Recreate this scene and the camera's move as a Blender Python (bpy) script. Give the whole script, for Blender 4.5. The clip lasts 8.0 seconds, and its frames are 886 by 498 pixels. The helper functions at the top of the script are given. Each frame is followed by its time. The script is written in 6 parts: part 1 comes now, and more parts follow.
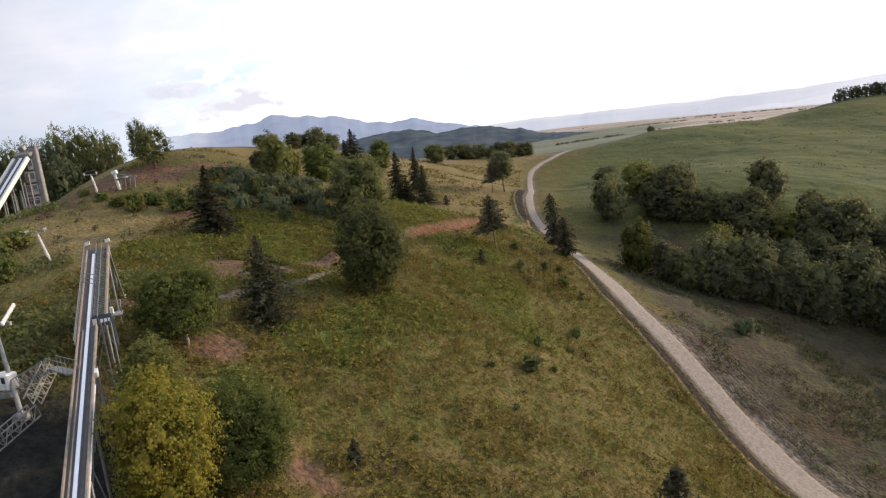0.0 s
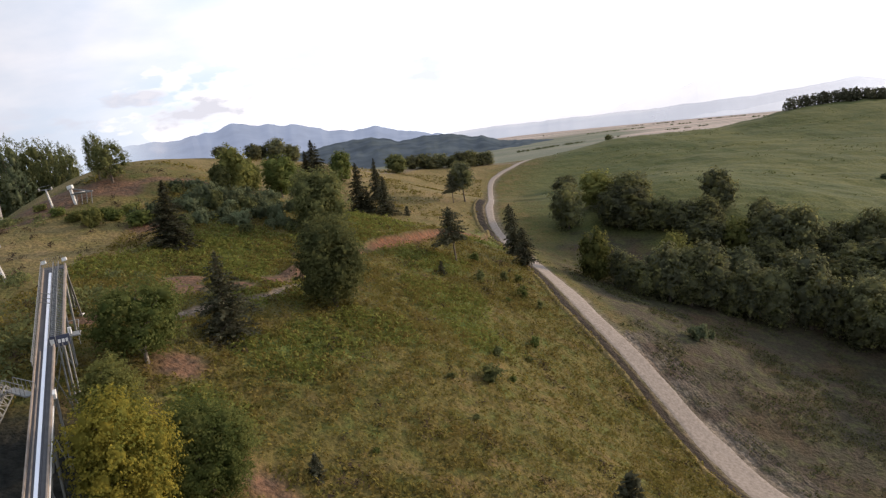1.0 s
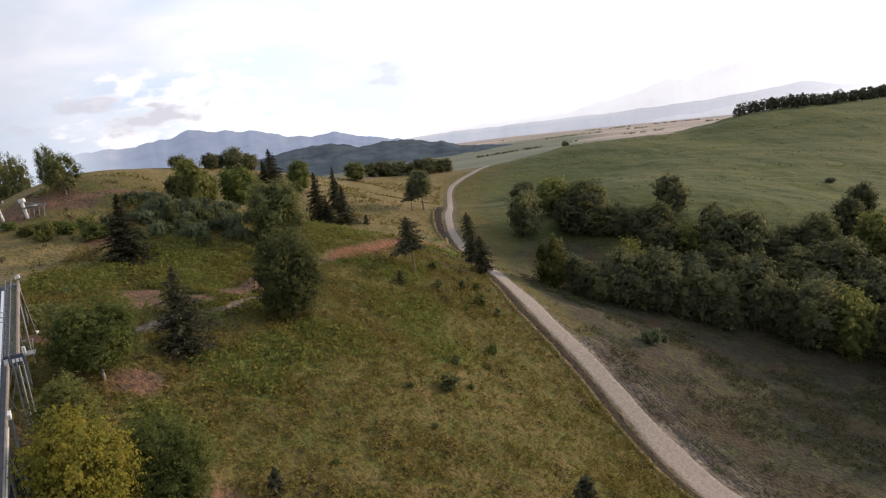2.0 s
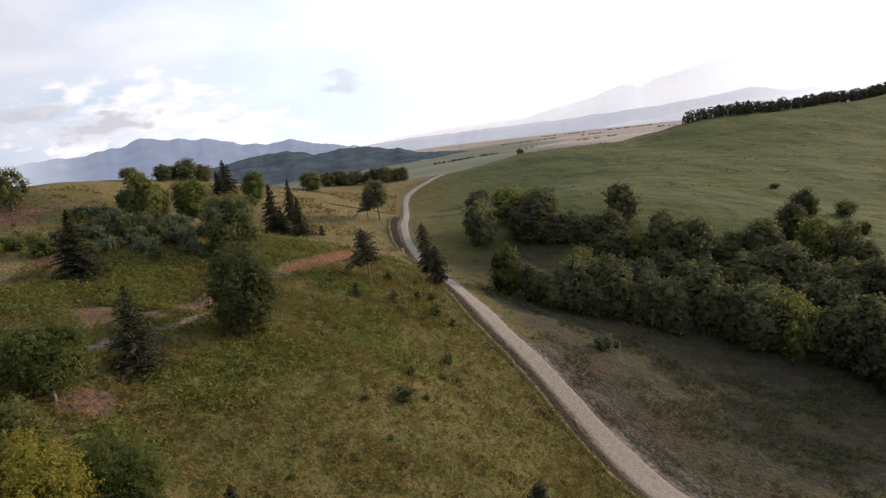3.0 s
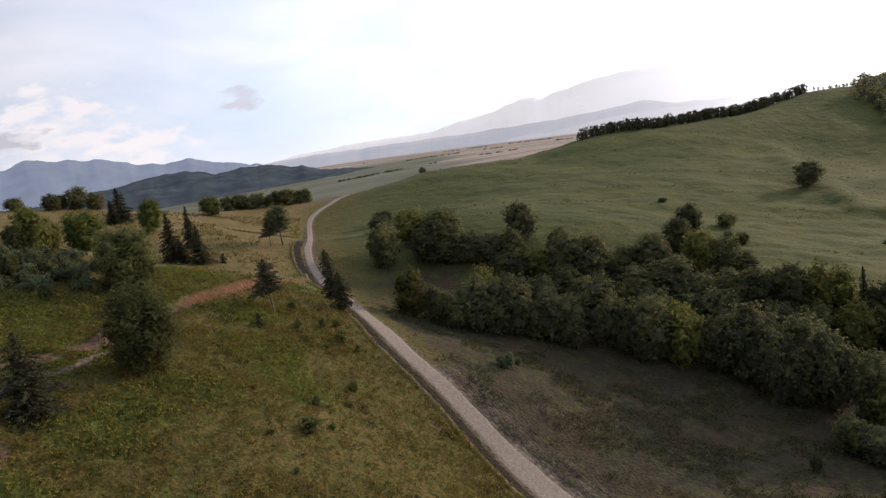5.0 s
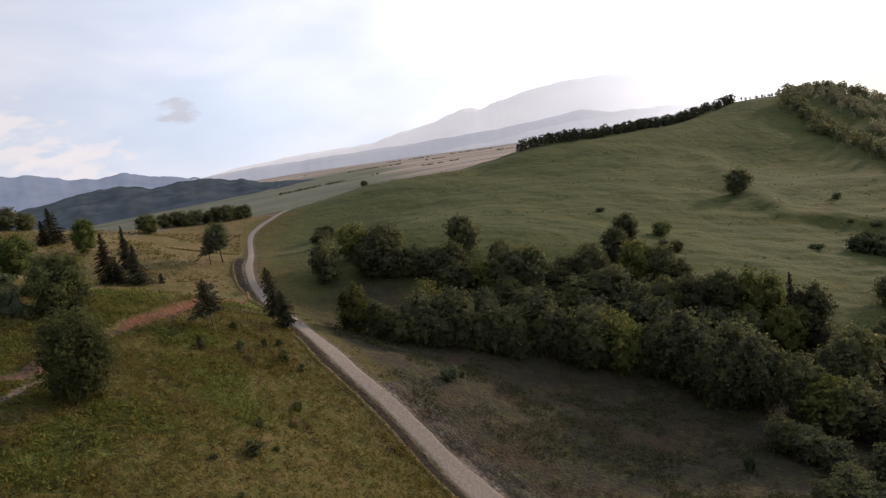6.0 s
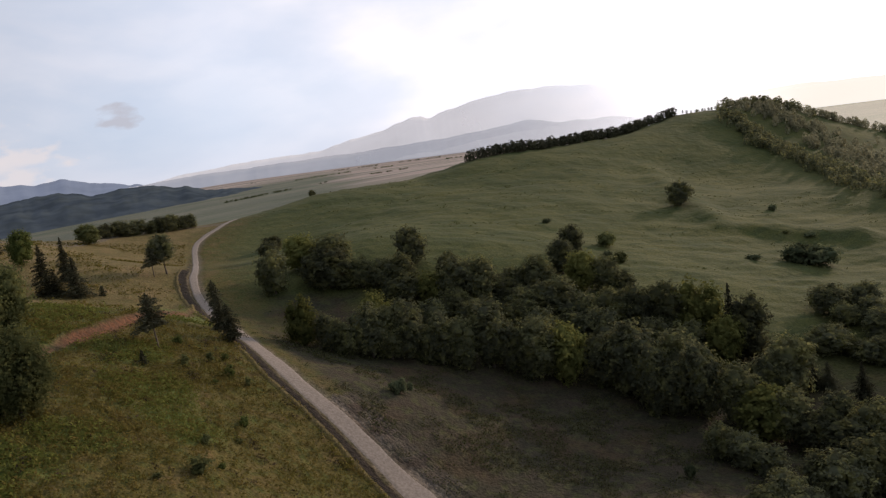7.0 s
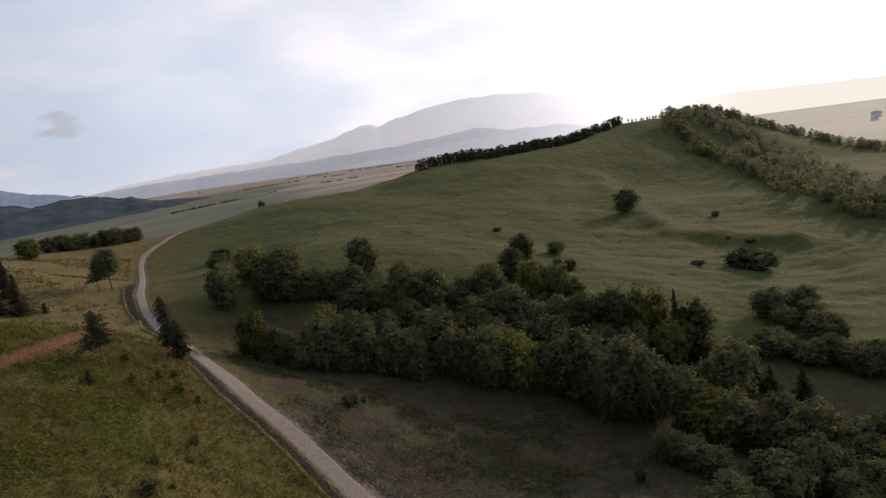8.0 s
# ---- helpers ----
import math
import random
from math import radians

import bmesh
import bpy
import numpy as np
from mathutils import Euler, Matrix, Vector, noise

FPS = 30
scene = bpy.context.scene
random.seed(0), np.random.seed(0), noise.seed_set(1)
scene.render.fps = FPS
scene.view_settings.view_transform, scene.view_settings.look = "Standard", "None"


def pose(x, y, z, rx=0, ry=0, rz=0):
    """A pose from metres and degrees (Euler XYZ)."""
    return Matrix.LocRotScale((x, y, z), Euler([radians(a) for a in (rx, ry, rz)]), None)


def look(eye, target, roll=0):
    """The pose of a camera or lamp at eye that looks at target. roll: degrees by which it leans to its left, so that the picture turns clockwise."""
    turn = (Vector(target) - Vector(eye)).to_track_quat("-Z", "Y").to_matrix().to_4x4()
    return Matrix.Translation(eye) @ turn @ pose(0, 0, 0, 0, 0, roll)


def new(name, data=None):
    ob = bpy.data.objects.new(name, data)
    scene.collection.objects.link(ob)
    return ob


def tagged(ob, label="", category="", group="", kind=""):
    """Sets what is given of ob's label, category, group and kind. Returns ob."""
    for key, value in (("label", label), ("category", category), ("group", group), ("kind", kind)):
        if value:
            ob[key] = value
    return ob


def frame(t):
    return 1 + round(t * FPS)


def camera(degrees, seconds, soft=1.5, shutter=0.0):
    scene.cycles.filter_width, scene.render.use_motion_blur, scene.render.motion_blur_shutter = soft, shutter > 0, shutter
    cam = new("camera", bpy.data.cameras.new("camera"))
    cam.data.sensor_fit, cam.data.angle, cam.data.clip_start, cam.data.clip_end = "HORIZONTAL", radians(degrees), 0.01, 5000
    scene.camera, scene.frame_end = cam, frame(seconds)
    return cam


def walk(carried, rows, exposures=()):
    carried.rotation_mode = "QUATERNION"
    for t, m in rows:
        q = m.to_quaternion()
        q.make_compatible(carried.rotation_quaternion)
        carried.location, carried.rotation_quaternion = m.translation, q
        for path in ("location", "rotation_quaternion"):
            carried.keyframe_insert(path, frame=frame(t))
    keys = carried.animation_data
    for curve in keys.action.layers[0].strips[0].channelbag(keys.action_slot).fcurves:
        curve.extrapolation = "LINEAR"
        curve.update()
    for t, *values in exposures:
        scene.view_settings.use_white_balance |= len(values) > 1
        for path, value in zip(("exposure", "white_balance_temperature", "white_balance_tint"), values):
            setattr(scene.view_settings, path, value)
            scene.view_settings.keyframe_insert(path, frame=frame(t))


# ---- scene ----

cam = camera(60.28, 8.0, soft=1.3)
walk(cam, [
    (0.0, pose(0.00, 0.00, 60.00, 81.42, 8.17, 1.19)),
    (0.5, pose(0.32, -0.66, 60.41, 81.57, 8.28, -0.16)),
    (1.0, pose(0.62, -1.31, 60.83, 81.57, 8.44, -1.67)),
    (1.5, pose(0.92, -1.97, 61.25, 81.54, 8.60, -3.17)),
    (3.0, pose(1.85, -4.02, 62.57, 81.47, 9.12, -7.92)),
    (3.5, pose(2.16, -4.70, 63.04, 81.54, 9.30, -9.68)),
    (4.0, pose(2.44, -5.36, 63.53, 81.54, 9.54, -11.41)),
    (4.5, pose(2.65, -5.98, 64.05, 81.46, 9.59, -13.15)),
    (6.0, pose(3.07, -7.67, 65.62, 81.36, 10.64, -19.56)),
    (6.5, pose(3.13, -8.13, 66.11, 81.40, 10.16, -21.67)),
    (7.0, pose(3.11, -8.49, 66.54, 81.29, 10.08, -23.42)),
    (7.5, pose(3.05, -8.79, 66.92, 81.26, 10.14, -25.10)),
    (8.0, pose(2.99, -9.06, 67.28, 81.21, 10.33, -27.18)),
], ((0.0, 0.22, 6500, 17), (1.5, 0.09, 6500, 17), (3.5, -0.15, 6500, 17), (4.5, -0.26, 6500, 18), (6.5, -0.58, 6500, 19), (8.0, -0.79, 6500, 19)))

# ---- sky and sun ----
SUN_AZ, SUN_EL = 68.0, 13.5      # degrees clockwise from +y, above the horizon


def build_sky():
    w = bpy.data.worlds.new("sky")
    scene.world = w
    w.use_nodes = True
    n, l = w.node_tree.nodes, w.node_tree.links
    n.clear()
    out, bg = n.new("ShaderNodeOutputWorld"), n.new("ShaderNodeBackground")
    sky = n.new("ShaderNodeTexSky")
    sky.sky_type, sky.sun_disc = "NISHITA", False
    sky.sun_elevation, sky.sun_rotation = radians(SUN_EL), radians(SUN_AZ)
    sky.air_density, sky.dust_density, sky.ozone_density = 1.0, 1.0, 1.5
    co, mp = n.new("ShaderNodeTexCoord"), n.new("ShaderNodeMapping")
    mp.inputs["Scale"].default_value = (1.0, 1.0, 2.4)
    l.new(co.outputs["Generated"], mp.inputs["Vector"])
    big, fine = n.new("ShaderNodeTexNoise"), n.new("ShaderNodeTexNoise")
    big.inputs["Scale"].default_value, big.inputs["Detail"].default_value = 2.2, 7
    big.inputs["Distortion"].default_value = 0.6
    fine.inputs["Scale"].default_value, fine.inputs["Detail"].default_value = 6.0, 6
    for t in (big, fine):
        l.new(mp.outputs[0], t.inputs["Vector"])
    veil = n.new("ShaderNodeMapRange")
    veil.inputs[1].default_value, veil.inputs[2].default_value = 0.35, 0.68
    veil.inputs[3].default_value, veil.inputs[4].default_value = 0.12, 0.95
    l.new(big.outputs[0], veil.inputs[0])
    bw = n.new("ShaderNodeRGBToBW")
    l.new(sky.outputs[0], bw.inputs[0])
    lum = n.new("ShaderNodeMapRange")
    lum.inputs[1].default_value, lum.inputs[2].default_value = 0.34, 0.60
    lum.inputs[3].default_value, lum.inputs[4].default_value = 6.5, 7.7
    l.new(fine.outputs[0], lum.inputs[0])
    mul = n.new("ShaderNodeMath")          # cloud brightens towards the sun
    mul.operation, mul.inputs[1].default_value = "MULTIPLY_ADD", 0.5
    l.new(bw.outputs[0], mul.inputs[0]), l.new(lum.outputs[0], mul.inputs[2])
    cloud = n.new("ShaderNodeMix")
    cloud.data_type = "RGBA"
    shade = n.new("ShaderNodeMix")        # grey-blue undersides, white tops
    shade.data_type = "RGBA"
    shade.inputs["A"].default_value, shade.inputs["B"].default_value = (0.91, 0.95, 1.0, 1), (1.0, 0.99, 0.985, 1)
    part_fac = n.new("ShaderNodeMapRange")
    part_fac.inputs[1].default_value, part_fac.inputs[2].default_value = 0.36, 0.56
    l.new(fine.outputs[0], part_fac.inputs[0])
    l.new(part_fac.outputs[0], shade.inputs["Factor"])
    tint = n.new("ShaderNodeVectorMath")
    tint.operation = "SCALE"
    l.new(shade.outputs["Result"], tint.inputs[0]), l.new(mul.outputs[0], tint.inputs["Scale"])
    # thinner cloud overhead, thicker and brighter towards the horizon
    sep, high = n.new("ShaderNodeSeparateXYZ"), n.new("ShaderNodeMapRange")
    l.new(co.outputs["Generated"], sep.inputs[0])
    l.new(sep.outputs["Z"], high.inputs[0])
    high.inputs[1].default_value, high.inputs[2].default_value = 0.12, 0.6
    high.inputs[3].default_value, high.inputs[4].default_value = 1.0, 0.5
    thin = n.new("ShaderNodeMath")
    thin.operation = "MULTIPLY"
    l.new(veil.outputs[0], thin.inputs[0]), l.new(high.outputs[0], thin.inputs[1])
    # the veil thickens and brightens towards the sun's side
    flat, sunny, thick, bright = n.new("ShaderNodeMath"), n.new("ShaderNodeMapRange"), n.new("ShaderNodeMath"), n.new("ShaderNodeMapRange")
    flat.operation, thick.operation = "ARCTAN2", "MAXIMUM"
    l.new(sep.outputs["X"], flat.inputs[0]), l.new(sep.outputs["Y"], flat.inputs[1])
    toward, ragged = n.new("ShaderNodeVectorMath"), n.new("ShaderNodeMath")
    toward.operation, ragged.operation, ragged.inputs[1].default_value = "DOT_PRODUCT", "MULTIPLY_ADD", 0.7
    toward.inputs[1].default_value = (math.sin(radians(SUN_AZ)) * math.cos(radians(SUN_EL)), math.cos(radians(SUN_AZ)) * math.cos(radians(SUN_EL)), math.sin(radians(SUN_EL)))
    l.new(co.outputs["Generated"], toward.inputs[0])
    l.new(big.outputs[0], ragged.inputs[0]), l.new(toward.outputs["Value"], ragged.inputs[2])
    l.new(ragged.outputs[0], sunny.inputs[0]), l.new(flat.outputs[0], bright.inputs[0])
    sunny.inputs[1].default_value, sunny.inputs[2].default_value = 0.52, 1.22
    bright.inputs[1].default_value, bright.inputs[2].default_value = radians(-30), radians(8)
    bright.inputs[3].default_value, bright.inputs[4].default_value = 0.65, 1.26
    l.new(thin.outputs[0], thick.inputs[0]), l.new(sunny.outputs[0], thick.inputs[1])
    l.new(thick.outputs[0], cloud.inputs["Factor"])
    gain = n.new("ShaderNodeVectorMath")
    gain.operation = "SCALE"
    l.new(cloud.outputs["Result"], gain.inputs[0]), l.new(bright.outputs[0], gain.inputs["Scale"])
    # hazy blue between the clouds
    clear = n.new("ShaderNodeMix")
    clear.data_type = "RGBA"
    clear.inputs["Factor"].default_value = 0.85
    clear.inputs["B"].default_value = (5.0, 6.5, 8.1, 1)
    l.new(sky.outputs[0], clear.inputs["A"])
    l.new(clear.outputs["Result"], cloud.inputs["A"]), l.new(tint.outputs[0], cloud.inputs["B"])
    # single clouds low over the mountains: azimuth, height, half width, half height (degrees), brightness
    up = n.new("ShaderNodeMath")
    up.operation = "ARCSINE"
    l.new(sep.outputs["Z"], up.inputs[0])
    puff = n.new("ShaderNodeTexNoise")
    puff.inputs["Scale"].default_value, puff.inputs["Detail"].default_value = 26.0, 5
    l.new(mp.outputs[0], puff.inputs["Vector"])

    def calc(op, a, b):
        m = n.new("ShaderNodeMath")
        m.operation = op
        for i, v in enumerate((a, b)):
            if isinstance(v, (int, float)):
                m.inputs[i].default_value = v
            else:
                l.new(v, m.inputs[i])
        return m.outputs[0]
    last = gain.outputs[0]
    for a, e, wa, we, col, most in ((-13.0, 4.4, 8.0, 3.4, (8.2, 8.1, 8.0), 0.9), (-5.5, 2.6, 4.0, 1.5, (8.6, 8.4, 8.2), 0.8), (-15.5, 4.2, 4.5, 1.2, (4.3, 4.5, 4.9), 0.8),
                                    (-19.0, 5.4, 3.0, 0.8, (4.4, 4.6, 5.0), 0.7), (1.3, 4.9, 2.6, 0.8, (5.6, 5.8, 6.2), 0.75), (-27.0, 4.5, 5.0, 1.2, (4.6, 4.8, 5.2), 0.6)):
        p = calc("DIVIDE", calc("SUBTRACT", flat.outputs[0], radians(a)), radians(wa))
        q = calc("DIVIDE", calc("SUBTRACT", up.outputs[0], radians(e)), radians(we))
        r = calc("ADD", calc("MULTIPLY", p, p), calc("MULTIPLY", q, q))
        body = calc("ADD", calc("SUBTRACT", 0.75, r), calc("MULTIPLY", calc("SUBTRACT", puff.outputs[0], 0.5), 5.0))
        soft = n.new("ShaderNodeMapRange")
        soft.inputs[2].default_value, soft.inputs[4].default_value = 0.8, most
        l.new(body, soft.inputs[0])
        over = n.new("ShaderNodeMix")
        over.data_type = "RGBA"
        over.inputs["B"].default_value = (*col, 1)
        l.new(soft.outputs[0], over.inputs["Factor"]), l.new(last, over.inputs["A"])
        last = over.outputs["Result"]
    l.new(last, bg.inputs["Color"])
    bg.inputs["Strength"].default_value = 0.14
    l.new(bg.outputs[0], out.inputs[0])


build_sky()
sun = new("sun", bpy.data.lights.new("sun", "SUN"))
sun.data.energy, sun.data.angle, sun.data.color = 4.2, radians(3.0), (1.0, 0.80, 0.56)
az, el = radians(SUN_AZ), radians(SUN_EL)
sun.matrix_world = look((0, 0, 300), (-math.sin(az) * math.cos(el) * 100, -math.cos(az) * math.cos(el) * 100, 300 - math.sin(el) * 100))

# ---- materials ----
def nodes_of(name):
    m = bpy.data.materials.new(name)
    m.use_nodes = True
    nt = m.node_tree
    return m, nt, nt.nodes["Principled BSDF"]


def mix_rgb(nt, fac, a, b, mode="MIX"):
    x = nt.nodes.new("ShaderNodeMix")
    x.data_type, x.blend_type = "RGBA", mode
    for key, v in (("Factor", fac), ("A", a), ("B", b)):
        if isinstance(v, (tuple, float, int)):
            x.inputs[key].default_value = (*v, 1) if isinstance(v, tuple) else v
        else:
            nt.links.new(v, x.inputs[key])
    return x.outputs["Result"]


def noise_fac(nt, scale, lo=0.35, hi=0.65, detail=4.0, coords=None, out0=0.0, out1=1.0):
    t, r = nt.nodes.new("ShaderNodeTexNoise"), nt.nodes.new("ShaderNodeMapRange")
    t.inputs["Scale"].default_value, t.inputs["Detail"].default_value = scale, detail
    if coords is not None:
        nt.links.new(coords, t.inputs["Vector"])
    r.inputs[1].default_value, r.inputs[2].default_value = lo, hi
    r.inputs[3].default_value, r.inputs[4].default_value = out0, out1
    nt.links.new(t.outputs[0], r.inputs[0])
    return r.outputs[0]


def obj_coords(nt):
    return nt.nodes.new("ShaderNodeTexCoord").outputs["Object"]


def add_bump(nt, bsdf, scale, strength, distance, coords=None, detail=5.0):
    t, b = nt.nodes.new("ShaderNodeTexNoise"), nt.nodes.new("ShaderNodeBump")
    t.inputs["Scale"].default_value, t.inputs["Detail"].default_value = scale, detail
    if coords is not None:
        nt.links.new(coords, t.inputs["Vector"])
    b.inputs["Strength"].default_value, b.inputs["Distance"].default_value = strength, distance
    nt.links.new(t.outputs[0], b.inputs["Height"])
    nt.links.new(b.outputs[0], bsdf.inputs["Normal"])


def attr(nt, name):
    a = nt.nodes.new("ShaderNodeAttribute")
    a.attribute_name = name
    return a.outputs["Fac"]


def times(nt, a, b):
    m = nt.nodes.new("ShaderNodeMath")
    m.operation = "MULTIPLY"
    for i, v in enumerate((a, b)):
        if isinstance(v, (int, float)):
            m.inputs[i].default_value = v
        else:
            nt.links.new(v, m.inputs[i])
    return m.outputs[0]


def plain_mat(name, col, rough=0.7, metal=0.0, col2=None, scale=3.0, bump=0.0):
    m, nt, b = nodes_of(name)
    co = obj_coords(nt)
    c2 = col2 or tuple(v * 0.6 for v in col)
    c = mix_rgb(nt, noise_fac(nt, scale, 0.35, 0.7, 6, co), col, c2)
    c = mix_rgb(nt, noise_fac(nt, scale * 9, 0.4, 0.7, 3, co, 0, 0.35), c, c2)
    nt.links.new(c, b.inputs["Base Color"])
    b.inputs["Roughness"].default_value, b.inputs["Metallic"].default_value = rough, metal
    if bump:
        add_bump(nt, b, scale * 8, bump, 0.02, co)
    return m


def ground_mat():
    m, nt, b = nodes_of("meadow")
    co = obj_coords(nt)
    base = mix_rgb(nt, noise_fac(nt, 0.09, 0.36, 0.64, 5, co), (0.078, 0.067, 0.020), (0.096, 0.076, 0.024))
    base = mix_rgb(nt, noise_fac(nt, 0.45, 0.45, 0.7, 4, co, 0, 0.8), base, (0.056, 0.070, 0.017))
    base = mix_rgb(nt, noise_fac(nt, 0.22, 0.53, 0.70, 5, co, 0, 0.4), base, (0.140, 0.086, 0.044))
    hill = mix_rgb(nt, noise_fac(nt, 0.05, 0.35, 0.65, 6, co), (0.050, 0.061, 0.019), (0.072, 0.076, 0.023))
    hill = mix_rgb(nt, noise_fac(nt, 0.16, 0.55, 0.7, 5, co, 0, 0.6), hill, (0.044, 0.064, 0.022))
    hill = mix_rgb(nt, noise_fac(nt, 0.4, 0.47, 0.66, 6, co, 0, 0.5), hill, (0.042, 0.056, 0.021))
    hill = mix_rgb(nt, noise_fac(nt, 0.035, 0.46, 0.64, 5, co, 0, 0.4), hill, (0.112, 0.108, 0.036))
    # cow-trodden streaks along the contours, and pale tufts
    mp = nt.nodes.new("ShaderNodeMapping")
    mp.inputs["Rotation"].default_value, mp.inputs["Scale"].default_value = (0, 0, radians(-24)), (0.055, 0.34, 0.1)
    nt.links.new(co, mp.inputs["Vector"])
    hill = mix_rgb(nt, noise_fac(nt, 1.0, 0.54, 0.66, 6, mp.outputs[0], 0, 0.5), hill, (0.034, 0.048, 0.018))
    hill = mix_rgb(nt, noise_fac(nt, 1.7, 0.55, 0.68, 5, mp.outputs[0], 0, 0.3), hill, (0.118, 0.116, 0.034))
    hill = mix_rgb(nt, noise_fac(nt, 0.9, 0.54, 0.68, 4, co, 0, 0.35), hill, (0.040, 0.054, 0.020))
    base = mix_rgb(nt, attr(nt, "pasture"), base, hill)
    gold = mix_rgb(nt, noise_fac(nt, 0.3, 0.35, 0.65, 5, co), (0.185, 0.133, 0.064), (0.141, 0.111, 0.045))
    base = mix_rgb(nt, attr(nt, "dry"), base, gold)
    lush = mix_rgb(nt, noise_fac(nt, 0.6, 0.38, 0.62, 4, co), (0.070, 0.100, 0.026), (0.118, 0.136, 0.038))
    base = mix_rgb(nt, attr(nt, "lush"), base, lush)
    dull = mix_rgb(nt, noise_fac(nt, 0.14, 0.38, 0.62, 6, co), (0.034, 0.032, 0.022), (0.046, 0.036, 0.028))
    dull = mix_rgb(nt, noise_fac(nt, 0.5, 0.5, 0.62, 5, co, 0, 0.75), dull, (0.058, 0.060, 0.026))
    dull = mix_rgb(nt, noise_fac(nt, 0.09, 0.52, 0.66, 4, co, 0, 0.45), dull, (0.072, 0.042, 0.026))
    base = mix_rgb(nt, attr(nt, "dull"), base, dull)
    soil = mix_rgb(nt, noise_fac(nt, 0.8, 0.35, 0.65, 6, co), (0.132, 0.074, 0.045), (0.070, 0.047, 0.033))
    base = mix_rgb(nt, attr(nt, "soil"), base, soil)
    clay = mix_rgb(nt, noise_fac(nt, 1.2, 0.35, 0.65, 6, co), (0.165, 0.074, 0.038), (0.098, 0.052, 0.032))
    base = mix_rgb(nt, attr(nt, "clay"), base, clay)
    grit = mix_rgb(nt, noise_fac(nt, 1.1, 0.35, 0.65, 6, co), (0.185, 0.152, 0.120), (0.100, 0.081, 0.063))
    base = mix_rgb(nt, attr(nt, "grit"), base, grit)
    # near-black line along the road's edge, fainter between its ruts
    base = mix_rgb(nt, attr(nt, "dark_line"), base, mix_rgb(nt, noise_fac(nt, 1.5, 0.35, 0.65, 4, co), (0.010, 0.008, 0.006), (0.034, 0.026, 0.020)))
    # landing slope, made darker to stand for the shade over it
    base = mix_rgb(nt, attr(nt, "matting"), base, mix_rgb(nt, noise_fac(nt, 0.7, 0.35, 0.65, 4, co), (0.011, 0.012, 0.011), (0.024, 0.024, 0.020)))
    # field strips of the far plain, their tones pale and pinkish to include haze
    mp = nt.nodes.new("ShaderNodeMapping")
    mp.inputs["Rotation"].default_value = (0, 0, radians(-14))
    mp.inputs["Scale"].default_value = (0.0026, 0.016, 0.0)
    nt.links.new(co, mp.inputs["Vector"])
    v = nt.nodes.new("ShaderNodeTexVoronoi")
    v.inputs["Scale"].default_value = 1.0
    nt.links.new(mp.outputs[0], v.inputs["Vector"])
    ramp = nt.nodes.new("ShaderNodeValToRGB")
    ramp.color_ramp.interpolation = "CONSTANT"
    e = ramp.color_ramp.elements
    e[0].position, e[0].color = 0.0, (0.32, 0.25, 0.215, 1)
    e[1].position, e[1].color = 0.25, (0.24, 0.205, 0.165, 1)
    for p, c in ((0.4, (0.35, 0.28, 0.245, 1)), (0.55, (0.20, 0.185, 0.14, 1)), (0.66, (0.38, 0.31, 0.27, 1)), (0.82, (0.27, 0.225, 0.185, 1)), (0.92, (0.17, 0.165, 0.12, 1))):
        k = e.new(p)
        k.color = c
    sep = nt.nodes.new("ShaderNodeSeparateColor")
    nt.links.new(v.outputs["Color"], sep.inputs[0])
    nt.links.new(sep.outputs[0], ramp.inputs[0])
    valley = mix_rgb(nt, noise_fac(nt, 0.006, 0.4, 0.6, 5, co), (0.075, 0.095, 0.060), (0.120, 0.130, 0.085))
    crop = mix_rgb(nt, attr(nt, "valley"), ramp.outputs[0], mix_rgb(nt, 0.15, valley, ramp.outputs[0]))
    # sunward part of the plain, paled to stand for bright haze
    crop = mix_rgb(nt, attr(nt, "sunward_haze"), crop, mix_rgb(nt, 0.3, (0.70, 0.67, 0.52), ramp.outputs[0]))
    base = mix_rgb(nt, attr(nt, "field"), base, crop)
    # grain of stalks and clumps
    base = mix_rgb(nt, noise_fac(nt, 1.7, 0.45, 0.62, 5, co, 0, 0.6), base, mix_rgb(nt, 1.0, base, (0.42, 0.44, 0.4), "MULTIPLY"))
    base = mix_rgb(nt, noise_fac(nt, 5.0, 0.48, 0.62, 3, co, 0, 0.5), base, mix_rgb(nt, 1.0, base, (1.5, 1.4, 1.3), "MULTIPLY"))
    nt.links.new(base, b.inputs["Base Color"])
    b.inputs["Roughness"].default_value = 0.95
    b.inputs["Specular IOR Level"].default_value = 0.1
    add_bump(nt, b, 1.7, 1.0, 0.42, co, 6)
    calm = nt.nodes.new("ShaderNodeMath")          # short grazed turf is smoother than the meadow
    calm.operation, calm.inputs[1].default_value, calm.inputs[2].default_value = "MULTIPLY_ADD", -0.72, 1.0
    nt.links.new(attr(nt, "pasture"), calm.inputs[0])
    nt.links.new(calm.outputs[0], b.inputs["Normal"].links[0].from_node.inputs["Strength"])
    swell, t = nt.nodes.new("ShaderNodeBump"), nt.nodes.new("ShaderNodeTexNoise")
    t.inputs["Scale"].default_value, t.inputs["Detail"].default_value = 0.22, 4
    swell.inputs["Strength"].default_value, swell.inputs["Distance"].default_value = 0.4, 1.6
    nt.links.new(co, t.inputs["Vector"]), nt.links.new(t.outputs[0], swell.inputs["Height"])
    nt.links.new(b.inputs["Normal"].links[0].from_socket, swell.inputs["Normal"])
    nt.links.new(swell.outputs[0], b.inputs["Normal"])
    return m


